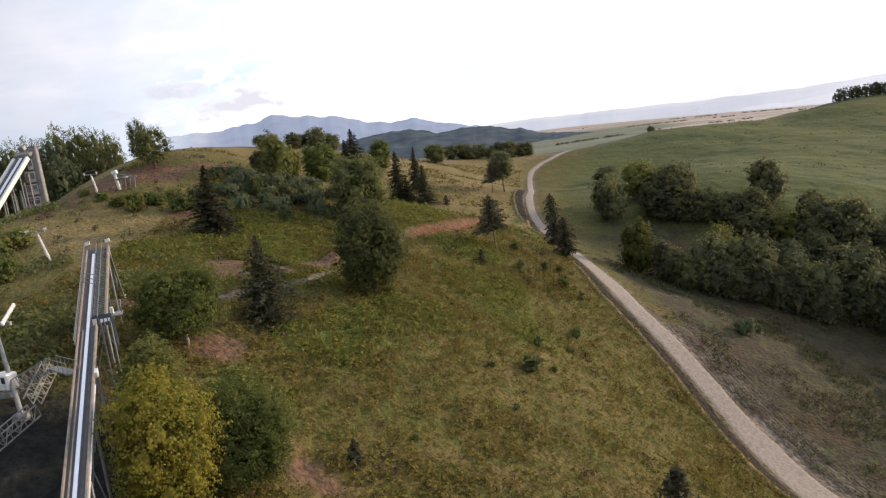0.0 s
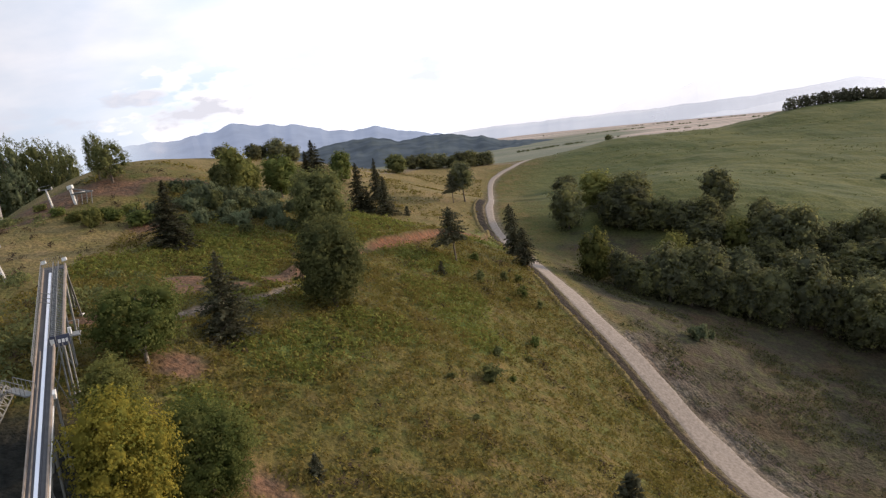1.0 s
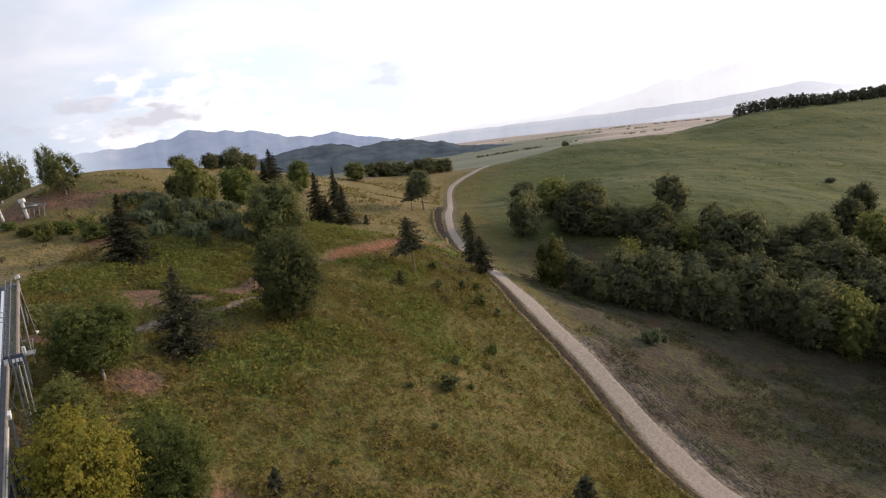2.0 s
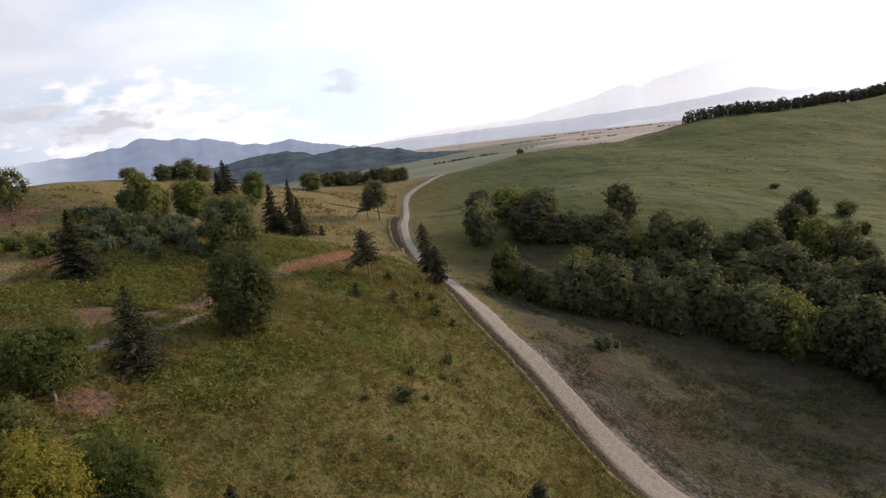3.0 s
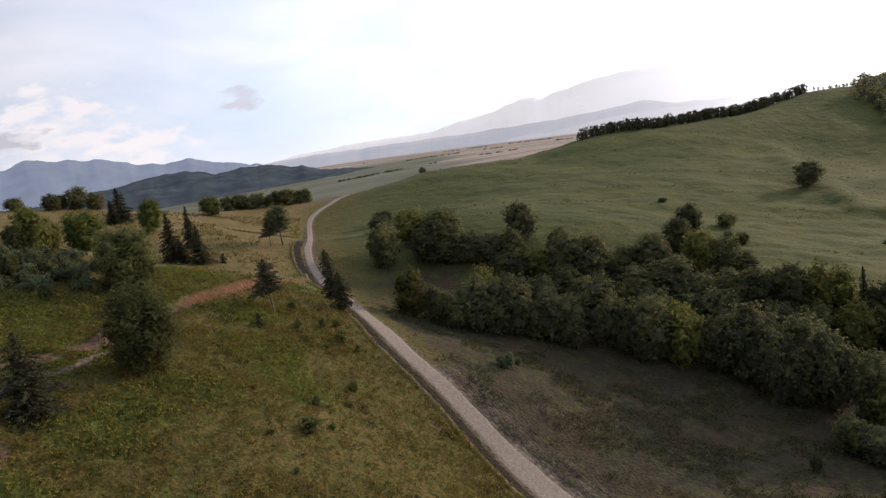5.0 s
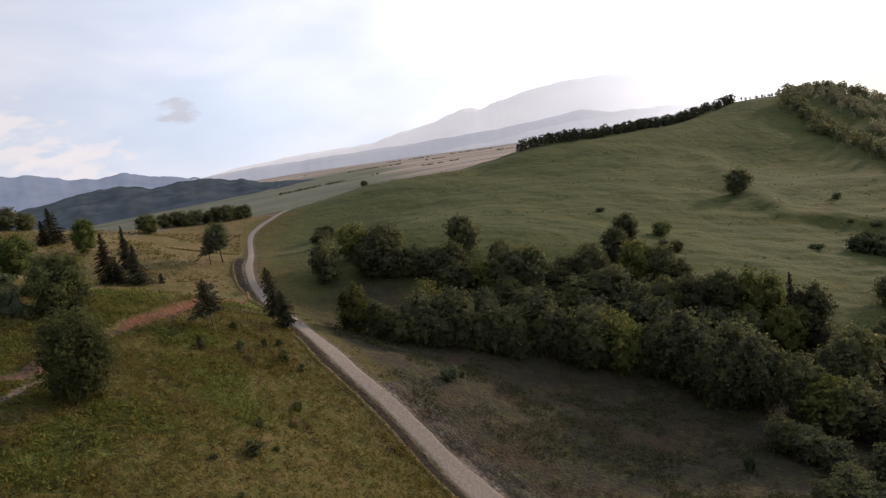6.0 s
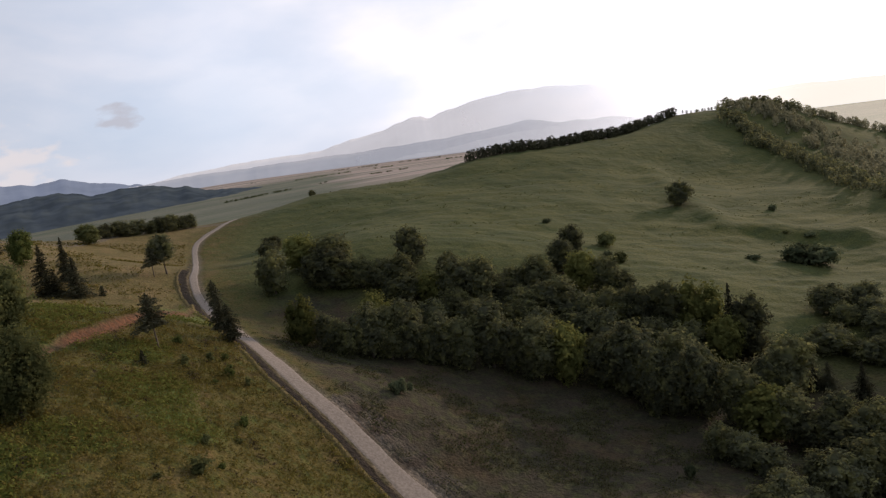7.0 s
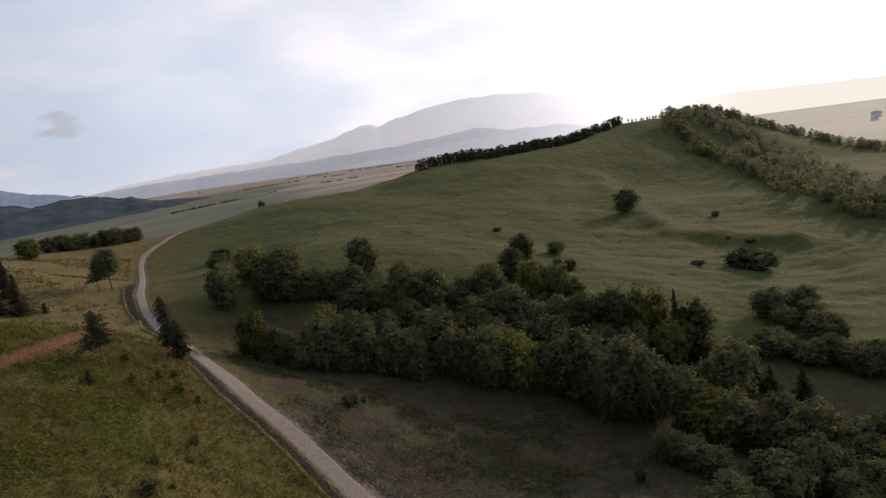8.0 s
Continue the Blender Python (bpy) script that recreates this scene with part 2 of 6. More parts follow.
def leaf_mat(name, a, b2, light, trans=0.42, vary=0.35):
    """Leaves: two tones from leaf to leaf and from tree to tree, letting some light through."""
    m = bpy.data.materials.new(name)
    m.use_nodes = True
    nt = m.node_tree
    nt.nodes.clear()
    out = nt.nodes.new("ShaderNodeOutputMaterial")
    geo, inf = nt.nodes.new("ShaderNodeNewGeometry"), nt.nodes.new("ShaderNodeObjectInfo")
    c = mix_rgb(nt, geo.outputs["Random Per Island"], a, b2)
    c = mix_rgb(nt, noise_fac(nt, 0.5, 0.46, 0.66, 3, obj_coords(nt), 0, 0.7), c, light)
    tone = nt.nodes.new("ShaderNodeMapRange")
    tone.inputs[3].default_value, tone.inputs[4].default_value = 1 - vary, 1 + vary
    nt.links.new(inf.outputs["Random"], tone.inputs[0])
    hsv = nt.nodes.new("ShaderNodeHueSaturation")
    nt.links.new(tone.outputs[0], hsv.inputs["Value"])
    nt.links.new(c, hsv.inputs["Color"])
    d, t, mx = nt.nodes.new("ShaderNodeBsdfDiffuse"), nt.nodes.new("ShaderNodeBsdfTranslucent"), nt.nodes.new("ShaderNodeMixShader")
    mx.inputs[0].default_value = trans
    for s in (d, t):
        nt.links.new(hsv.outputs[0], s.inputs["Color"])
    nt.links.new(d.outputs[0], mx.inputs[1]), nt.links.new(t.outputs[0], mx.inputs[2])
    nt.links.new(mx.outputs[0], out.inputs[0])
    return m


MEADOW = ground_mat()
ROAD = plain_mat("gravel", (0.235, 0.193, 0.158), 0.95, 0, (0.132, 0.106, 0.084), 2.2, 1.0)
BARK = plain_mat("bark", (0.10, 0.075, 0.055), 0.95, 0, (0.05, 0.04, 0.03), 2.0, 0.5)
PALE_BARK = plain_mat("pale_bark", (0.22, 0.19, 0.15), 0.9, 0, (0.10, 0.08, 0.06), 2.0, 0.5)
LEAF = leaf_mat("leaf", (0.068, 0.090, 0.027), (0.112, 0.130, 0.040), (0.182, 0.188, 0.058), 0.50, 0.2)
LEAF_DARK = leaf_mat("leaf_dark", (0.082, 0.086, 0.055), (0.120, 0.124, 0.070), (0.235, 0.225, 0.082), 0.54, 0.35)
# leaf colour paled to stand for haze over the far woods
LEAF_HAZY = leaf_mat("leaf_hazy", (0.170, 0.165, 0.105), (0.230, 0.220, 0.140), (0.260, 0.250, 0.150), 0.48)
LEAF_DEEP = leaf_mat("leaf_deep", (0.080, 0.090, 0.038), (0.126, 0.134, 0.056), (0.200, 0.200, 0.072), 0.52, 0.25)
LEAF_OLIVE = leaf_mat("leaf_olive", (0.100, 0.108, 0.036), (0.146, 0.150, 0.048), (0.215, 0.204, 0.062), 0.52)
LEAF_YELLOW = leaf_mat("leaf_yellow", (0.165, 0.150, 0.030), (0.275, 0.222, 0.038), (0.120, 0.140, 0.034), 0.45, 0.06)
LEAF_GREY = leaf_mat("leaf_grey", (0.076, 0.092, 0.050), (0.114, 0.130, 0.070), (0.160, 0.168, 0.086), 0.46, 0.35)
NEEDLE = leaf_mat("needle", (0.048, 0.049, 0.031), (0.076, 0.075, 0.046), (0.104, 0.100, 0.058), 0.25)
LEAF_UMBER = leaf_mat("leaf_umber", (0.098, 0.102, 0.058), (0.144, 0.147, 0.076), (0.250, 0.240, 0.085), 0.56, 0.3)
WEED = leaf_mat("weed", (0.098, 0.084, 0.023), (0.164, 0.138, 0.037), (0.158, 0.112, 0.037), 0.4, 0)
WEED_GREEN = leaf_mat("weed_green", (0.090, 0.106, 0.025), (0.152, 0.160, 0.040), (0.184, 0.172, 0.046), 0.4, 0)
WEED_DULL = leaf_mat("weed_dull", (0.055, 0.062, 0.026), (0.092, 0.090, 0.040), (0.090, 0.074, 0.042), 0.3, 0)
WEED_HILL = leaf_mat("weed_hill", (0.070, 0.082, 0.030), (0.105, 0.114, 0.038), (0.130, 0.126, 0.044), 0.3, 0)
BRUSH = leaf_mat("brush", (0.045, 0.034, 0.024), (0.090, 0.064, 0.040), (0.055, 0.044, 0.030), 0.2, 0)

# ---- the ground ----
PLAIN = 8.2
# forms of the near meadow and the hollow: x, y, reach, rise
KNOLLS = (
    (-85, 200, 55, -15.0), (-20, 265, 60, 10.4), (30, 335, 60, 7.4), (-10, 215, 40, 15.3),
    (-5, 150, 40, 21.2), (-12, 100, 28, 4.7), (8, 110, 28, 4.9), (5, 85, 25, 7.1),
    (-15, 62, 25, 0.5), (25, 95, 30, -7.0), (38, 120, 25, 6.3), (45, 140, 30, 1.6),
    (85, 130, 45, -1.1), (95, 90, 60, -5.6), (-40, 115, 35, 5.8), (-60, 140, 40, 6.2),
    (-45, 75, 35, 13.0), (60, 215, 50, 18.3), (120, 185, 60, 12.4), (-25, 80, 15, 0.3),
)
# wide slopes round it
SLOPES = (
    (110, 340, 80, 7.2), (200, 400, 80, 6.8), (235, 190, 110, 1.9), (480, 432, 110, -11.5),
    (400, 430, 80, -24.4), (330, 320, 120, 0.9), (0, 0, 90, 8.3), (-150, 250, 80, 0.9),
    (-130, 80, 110, 3.8), (-320, 80, 220, 44.9), (-85, 118, 35, 11.7), (-60, 92, 30, -0.8),
    (95, 270, 60, 13.5), (170, 270, 60, 11.0), (250, 290, 70, 3.7), (-35, 50, 30, 3.2),
    (-95, 215, 40, 18.3), (-62, 170, 35, 28.0),
)
# the ridge and the hill behind
CRESTS = (
    (-250, 400, 180, 34.4), (-100, 380, 90, 20.0), (-250, -150, 220, 33.2), (60, -80, 120, -0.7),
    (250, 50, 160, -17.4), (-480, 330, 200, 17.7), (100, 480, 110, 10.6), (300, 560, 150, -7.6),
    (-69, 117, 60, 5.3), (-85, 225, 60, 21.1), (-66, 262, 60, 14.9), (-43, 297, 60, 8.0),
    (-5, 345, 60, 11.2), (36, 348, 60, 5.7), (90, 368, 60, 11.7), (146, 378, 90, 7.7),
    (121, 364, 60, 3.5), (231, 380, 90, 19.9), (327, 411, 90, 19.2), (412, 431, 90, 51.3),
    (461, 408, 90, 22.6), (465, 342, 90, -13.0), (28, 400, 45, -9.0),
)
# x, y, height, width
COPSE_BACK = (
    (35.0, 193.0, 11.6, 8.9), (41.5, 231.3, 5.6, 6.5), (46.0, 205.4, 9.8, 9.8), (53.2, 198.9, 10.2, 10.6),
    (49.4, 191.2, 11.0, 11.7), (46.6, 193.0, 8.9, 7.8), (57.4, 187.3, 8.7, 7.7), (62.2, 184.1, 8.4, 7.3),
    (66.4, 182.6, 9.0, 8.5), (73.5, 191.7, 11.3, 8.3), (64.2, 177.3, 6.7, 8.9), (71.1, 173.8, 8.8, 7.7),
    (79.5, 180.2, 8.6, 6.8), (78.5, 171.7, 12.1, 10.7), (83.2, 168.4, 12.7, 9.2), (87.6, 167.3, 8.3, 8.9),
    (94.0, 172.0, 6.8, 6.5), (98.7, 167.3, 11.1, 9.5), (125.9, 192.2, 9.5, 7.1), (112.9, 177.6, 10.8, 6.9),
    (111.8, 166.4, 10.6, 8.2), (117.2, 163.7, 9.7, 8.2), (121.1, 162.3, 6.6, 7.3),
)
# x, y, height, width
COPSE_MIDDLE = (
    (96.6, 156.2, 11.1, 12.0), (89.2, 158.2, 9.4, 8.4), (102.4, 151.4, 9.0, 6.7), (107.3, 147.4, 10.4, 10.2),
    (111.3, 143.7, 12.9, 9.0), (116.9, 140.3, 14.1, 9.0), (122.8, 134.5, 15.8, 12.5), (127.2, 123.7, 16.2, 9.1),
    (74.8, 158.3, 9.1, 8.4), (83.1, 153.8, 9.1, 8.7), (65.8, 161.4, 9.0, 7.2), (72.6, 164.2, 8.5, 8.6),
    (87.3, 147.9, 9.7, 8.3), (95.6, 146.0, 8.4, 7.8), (113.3, 128.6, 10.2, 8.3), (120.7, 124.5, 11.6, 8.4),
    (107.8, 132.9, 10.9, 8.3), (122.6, 109.2, 12.8, 10.5), (116.9, 110.2, 9.2, 6.6), (99.0, 140.6, 11.1, 8.6),
)
# x, y, height, width
COPSE_FRONT = (
    (33.3, 156.2, 11.3, 6.7), (37.7, 152.5, 9.2, 5.3), (40.8, 149.8, 7.5, 5.5), (45.9, 149.6, 12.3, 8.3),
    (51.1, 159.4, 12.2, 7.0), (50.1, 149.6, 12.2, 7.4), (54.5, 149.7, 14.7, 7.7), (58.4, 148.4, 7.7, 5.9),
    (60.9, 147.2, 12.3, 6.7), (64.9, 144.6, 11.8, 6.7), (71.6, 144.1, 16.6, 8.1), (75.5, 141.0, 12.2, 6.8),
    (79.6, 137.2, 14.4, 9.1), (85.6, 133.8, 14.0, 9.4), (90.4, 129.3, 12.4, 7.8), (95.3, 124.9, 15.8, 11.9),
    (95.2, 119.9, 15.5, 7.9), (103.3, 119.6, 14.8, 8.1), (96.7, 113.6, 12.2, 7.2), (101.0, 109.9, 16.2, 7.7),
    (104.0, 104.0, 13.3, 6.6), (94.9, 116.2, 9.9, 6.7),
)
# x, y, height, width
COPSE_LOWER = (
    (105.3, 98.7, 10.0, 9.9), (107.9, 94.5, 10.6, 8.4), (115.7, 91.3, 9.9, 6.4), (108.2, 90.8, 7.5, 7.1),
    (117.1, 84.3, 8.7, 8.5), (110.7, 85.3, 7.1, 8.3), (119.2, 77.8, 7.0, 7.2), (123.4, 76.3, 7.2, 6.1),
    (114.2, 72.3, 6.6, 6.9), (91.6, 95.7, 6.4, 5.9), (93.6, 92.0, 6.1, 6.7), (94.2, 87.2, 5.3, 5.7),
    (100.3, 72.6, 10.1, 8.1), (94.9, 72.7, 8.2, 8.3), (103.9, 71.1, 6.6, 6.5), (100.0, 66.1, 5.9, 5.4),
    (104.9, 64.3, 7.0, 7.4), (81.4, 75.3, 4.5, 5.9), (85.4, 72.0, 4.5, 5.9), (100.0, 62.6, 4.5, 6.2),
    (86.6, 76.3, 6.0, 6.1), (94.2, 76.3, 7.1, 6.3), (114.5, 66.8, 7.0, 7.9), (103.1, 58.6, 6.4, 7.2),
)
# x, y, height, width
HEDGE_TREES = (
    (165.5, 135.0, 8.2, 9.4), (162.9, 128.1, 6.1, 6.9), (175.5, 132.3, 8.3, 9.0), (162.6, 117.4, 7.9, 8.3),
    (164.9, 115.0, 6.7, 6.7), (145.9, 118.6, 6.8, 9.3), (149.1, 115.4, 4.2, 6.3), (149.9, 110.1, 6.1, 7.8),
    (152.4, 108.4, 7.2, 7.5), (154.2, 103.2, 4.4, 6.3), (154.7, 99.0, 8.5, 9.1), (154.5, 106.2, 6.1, 6.3),
    (168.3, 124.1, 7.6, 7.3), (158.8, 95.9, 8.5, 8.9),
)
# x, y, height, width
COPSE_SPRUCES = (
    (124.5, 126.3, 18.4, 4.9), (129.1, 108.5, 6.8, 3.6), (130.9, 106.4, 6.5, 3.6), (131.8, 98.7, 9.0, 4.0),
)
# x, y, height, width
RIDGE_SPRUCES = (
    (-40.7, 119.1, 10.8, 7.3), (-23.3, 80.9, 9.9, 6.1), (-33.6, 240.7, 10.4, 7.6),
    (-35.3, 235.6, 7.5, 5.3), (-17.0, 192.0, 12.8, 5.7), (-13.2, 206.2, 11.6, 4.6), (-10.7, 191.0, 10.1, 6.3),
    (-15.0, 192.6, 6.2, 4.3),
)
# x, y, height, width
ROAD_SPRUCES = (
    (16.6, 153.6, 11.3, 4.4), (17.3, 142.9, 8.2, 4.4),
)
# x, y, height, width
PINES = (
    (3.6, 130.5, 10.3, 5.5), (7.0, 210.9, 8.7, 4.4),
)
# x, y, height, width
RIDGE_TREES = (
    (-13.3, 95.0, 11.8, 9.2), (-31.4, 167.7, 9.3, 8.4), (-19.5, 135.8, 11.6, 10.1), (-37.4, 153.7, 10.2, 7.8),
    (-39.6, 150.9, 6.6, 5.1), (-35.6, 159.3, 7.2, 4.4), (-23.8, 222.1, 9.7, 7.0), (-10.2, 296.2, 7.9, 9.7),
    (10.4, 214.3, 11.4, 6.4), (-63.8, 153.0, 10.2, 4.7), (-59.8, 149.2, 8.3, 6.9),
)
# x, y, height, width
WOOD_LEFT = (
    (-177.2, 278.4, 32.3, 19.6), (-173.8, 286.4, 32.2, 17.4), (-166.5, 284.9, 33.2, 17.1), (-164.7, 295.1, 34.3, 18.8),
    (-155.0, 291.3, 35.8, 18.3), (-154.8, 302.7, 37.0, 20.1), (-144.6, 296.6, 34.9, 17.1), (-142.0, 303.4, 35.5, 16.4),
    (-132.4, 291.3, 29.3, 10.4), (-142.8, 288.6, 26.4, 13.4), (-147.4, 281.8, 26.5, 14.1), (-136.5, 287.2, 23.7, 11.8),
    (-155.3, 282.1, 26.6, 13.4), (-133.2, 288.8, 22.3, 9.4),
)
# x, y, height, width
HILL_TREES = (
    (219.2, 252.5, 10.2, 10.6), (50.5, 275.7, 5.0, 7.7),
)
# x, y, height, width
HILL_SHRUBS = (
    (145.0, 237.9, 1.8, 3.2), (138.6, 185.9, 3.6, 4.6), (137.6, 191.1, 2.2, 3.4), (255.0, 237.7, 2.5, 4.2),
    (232.1, 198.7, 1.5, 4.7), (226.3, 204.3, 1.3, 2.8), (187.2, 181.8, 1.9, 5.2), (203.2, 178.3, 6.3, 12.1), (208.0, 173.6, 6.5, 12.5), (146.5, 203.8, 4.8, 6.8),
)
# x, y, height, width
YOUNG_SPRUCES = (
    (-12.5, 61.3, 2.2, 1.6), (15.9, 69.3, 4.9, 4.5),
)
# x, y, height, width
SAPLINGS = (
    (4.8, 86.9, 1.8, 1.8), (12.7, 106.2, 1.5, 1.3), (6.5, 96.3, 1.1, 1.0), (13.5, 122.4, 1.7, 1.3),
    (11.3, 127.6, 1.4, 1.0), (13.8, 129.4, 1.2, 1.0), (7.0, 123.2, 1.7, 1.1), (7.0, 134.6, 1.5, 1.4),
    (0.8, 122.5, 2.4, 1.5), (15.9, 120.0, 1.4, 0.7), (-5.6, 192.3, 2.5, 2.0), (10.5, 118.4, 0.6, 0.9),
    (2.1, 76.9, 0.5, 0.6), (-7.8, 66.5, 0.5, 0.7), (10.9, 100.1, 0.6, 0.8), (7.5, 90.0, 0.7, 0.8),
    (0.1, 83.6, 0.6, 0.8), (43.0, 125.3, 2.9, 3.5), (46.0, 127.8, 1.6, 1.5), (81.0, 91.9, 2.5, 1.9),
    (89.2, 128.6, 2.0, 1.5),
)
# x, y, height, width
BUSHES = (
    (-63.5, 132.0, 1.9, 3.7), (-55.7, 126.8, 3.9, 4.7), (-48.7, 128.6, 3.0, 6.1), (-46.3, 130.0, 3.8, 4.1),
    (-40.5, 141.9, 4.1, 6.6), (-36.9, 144.3, 3.2, 6.2), (-32.9, 145.2, 2.9, 5.5), (-27.6, 137.8, 3.5, 4.6),
    (-39.4, 132.7, 2.9, 4.1), (-32.8, 133.7, 2.9, 5.1), (-66.3, 107.6, 3.8, 8.4), (-57.8, 91.1, 4.0, 4.8),
    (-69.1, 137.7, 1.5, 3.4), (-53.3, 130.9, 2.3, 4.2), (-44.8, 149.3, 2.2, 4.6), (-39.7, 145.4, 2.9, 5.6),
    (-36.2, 151.4, 2.6, 5.3), (-32.0, 152.1, 2.9, 5.8), (-26.0, 148.2, 2.7, 4.9), (-36.6, 137.9, 2.3, 4.7),
    (-30.8, 139.3, 2.5, 4.7), (-42.7, 138.3, 2.6, 4.7), (-21.2, 134.7, 2.4, 4.1), (-25.6, 134.6, 2.2, 3.7),
    (-59.5, 129.4, 2.1, 4.2), (-55.0, 131.7, 2.1, 4.2), (-51.9, 134.2, 2.2, 4.7),
)


# middle line of the gravel road, x and y
ROAD_LINE = ((75, 40), (60, 60.5), (46.5, 77), (38.6, 87.3), (35.2, 96.2), (32.4, 104.5), (28.4, 115.5), (24.4, 126), (20.9, 147.5),
             (19.5, 164), (17.2, 179), (15.9, 196), (16.6, 211), (18.7, 226), (21.5, 262), (25, 296), (31, 312), (37, 322), (41.5, 331), (48, 344), (52, 358))
ROAD_WIDTHS = ((60, 7.5), (88, 6.8), (97, 5.9), (105, 5.0), (116, 4.4), (131, 4.0), (150, 3.6), (180, 3.1), (215, 2.2))     # y, metres
RIDGE_LINE = ((41, 333), (19, 331), (-2, 322), (-17, 284), (-40, 270), (-66, 255))


def vnoise(x, y, seed=0.0):
    i, j = np.floor(x), np.floor(y)
    u, v = x - i, y - j
    u, v = u * u * (3 - 2 * u), v * v * (3 - 2 * v)

    def h(a, b):
        s = np.sin(a * 127.1 + b * 311.7 + seed * 17.3) * 43758.5453
        return s - np.floor(s)
    return (h(i, j) * (1 - u) + h(i + 1, j) * u) * (1 - v) + (h(i, j + 1) * (1 - u) + h(i + 1, j + 1) * u) * v


def fbm(x, y, size, seed=0.0, octaves=4):
    s, a, t = 0.0, 0.5, 0.0
    for k in range(octaves):
        s, t = s + a * vnoise(x / size * 2 ** k, y / size * 2 ** k, seed + k), t + a
        a *= 0.5
    return s / t - 0.5


def off_line(x, y, line):
    """Distance to a polyline, and the side (positive to the right of its way)."""
    best, side = np.full(np.shape(x), 1e9), np.zeros(np.shape(x))
    for (ax, ay), (bx, by) in zip(line, line[1:]):
        dx, dy = bx - ax, by - ay
        n = dx * dx + dy * dy
        k = np.clip(((x - ax) * dx + (y - ay) * dy) / n, 0, 1)
        d = np.hypot(x - ax - k * dx, y - ay - k * dy)
        s = ((x - ax) * dy - (y - ay) * dx) / math.sqrt(n)
        side = np.where(d < best, s, side)
        best = np.minimum(d, best)
    return best, side


def step(v, a, b):
    t = np.clip((v - a) / (b - a), 0, 1)
    return t * t * (3 - 2 * t)


def road_half(y):
    return np.interp(y, [a for a, _ in ROAD_WIDTHS], [b / 2 for _, b in ROAD_WIDTHS])


def forms(x, y):
    z = np.full(np.shape(x), PLAIN)
    for a, b, r, h in (*KNOLLS, *SLOPES, *CRESTS):
        z = z + h * np.exp(-((x - a) ** 2 + (y - b) ** 2) / (r * r))
    return z


def ground_z(x, y):
    x, y = np.asarray(x, float), np.asarray(y, float)
    z = forms(x, y)
    far = np.hypot(x, y)
    z = z - 0.055 * 150 * np.logaddexp(0, (x - 500) / 150)      # the plain falls away gently
    d, side = off_line(x, y, ROAD_LINE)
    d, side = d - road_half(y) + 1.8, side + np.sign(-side) * (road_half(y) - 1.8)      # from a road of even width
    calm = 0.15 + 0.85 * step(d, 2.5, 9)
    near = 1 - step(far, 160, 320)
    z = z + calm * near * (fbm(x, y, 9, 3) * 0.9 + fbm(x, y, 2.6, 5, 3) * 0.6)
    roll = step(far, 120, 260) * (1 - step(far, 700, 1100)) * step(x - 0.12 * y, 5, 60)
    z = z + roll * (fbm(x, y, 45, 8) * 3.0 + fbm(x, y, 18, 9, 5) * 1.9)
    # tussocks and slumps of the pasture
    z = z + roll * (1 - step(far, 420, 560)) * (fbm(x + 3 * y, y - 0.4 * x, 14, 15, 4) * 1.3 + fbm(x, y, 6, 17, 3) * 0.7)
    # terraced cow paths across the hill
    z = z + roll * step(x, 150, 230) * 0.22 * np.sin((x * 0.5 - y * 0.75 + fbm(x, y, 60, 4) * 40) * 0.55)
    # a spur with a bench below it and a hollow beside it
    p, ps = off_line(x, y, ((262, 325), (253, 307), (227, 256), (215, 221), (229, 210), (248, 192)))
    z = z + 2.6 * np.exp(-(p / 8) ** 2) - 5.0 * np.exp(-((x - 285) ** 2 + (y - 305) ** 2) / 1500)
    # the hill's upper edge
    c, _ = off_line(x, y, CREST_LINE)
    z = z + np.interp(x, CREST_X, CREST_RISE) * np.exp(-(c / 42) ** 2)
    # the road's bed and the bank along its upper side
    z = z - 0.35 * (1 - step(d, 1.8, 3.8)) + 0.15 * np.exp(-((side + 3.7) / 1.2) ** 2) * step(-side, 1.8, 3.8) * step(y, 40, 80) * (1 - step(y, 190, 230))
    # cut banks on the slope
    z = z + 1.3 * np.exp(-((off_line(x, y, CUTS[0])[1] + 1.5) / 1.2) ** 2) * (1 - step(off_line(x, y, CUTS[0])[0], 1.5, 3.5))
    return z


CREST_LINE = ((198, 380), (230, 381), (255, 388), (280, 396), (306, 402), (327, 411), (361, 419), (395, 426), (418, 424), (440, 410), (470, 396), (490, 372))
CREST_X, CREST_RISE = (198, 255, 306, 340, 361, 395, 420, 450, 490), (4.9, 4.7, 5.3, 6.6, 8.2, 6.2, 4.8, 4.4, 3.5)
CUTS = (((-19, 109), (-9.3, 128.5), (-4.7, 135), (2.0, 149), (9, 165), (15, 180)), ((-33, 80), (-28.6, 86), (-26.3, 90), (-22, 95.5), (-19, 103)),
        ((-72, 124), (-66.5, 132), (-62.6, 142), (-56.7, 147.5), (-51.8, 153), (-40, 158)))
SOIL_SPOTS = ((-26, 72.5, 3.2), (-16, 58.4, 2.6), (-20.5, 107, 2.2), (-33, 100, 4), (-14, 57.5, 1.6), (-38, 80, 3), (-63, 147, 7), (-70, 139, 5.5), (-58, 146, 5), (-72, 146, 7), (-47, 128, 3), (-66, 141, 4), (-80, 152, 7), (-31.5, 95.5, 3.6), (-26.5, 99, 2.8), (-22.3, 104, 2.4))
LUSH_SPOTS = ((-18, 79, 6), (-35, 122, 13), (-2, 127, 7), (3, 101, 6), (-24, 100, 8), (-15, 130, 10), (-8, 92, 6), (-45, 105, 7), (40, 150, 8), (8, 165, 12), (-14, 84, 5), (-22, 66, 4), (1, 112, 7), (-30, 108, 8), (-12, 150, 9))


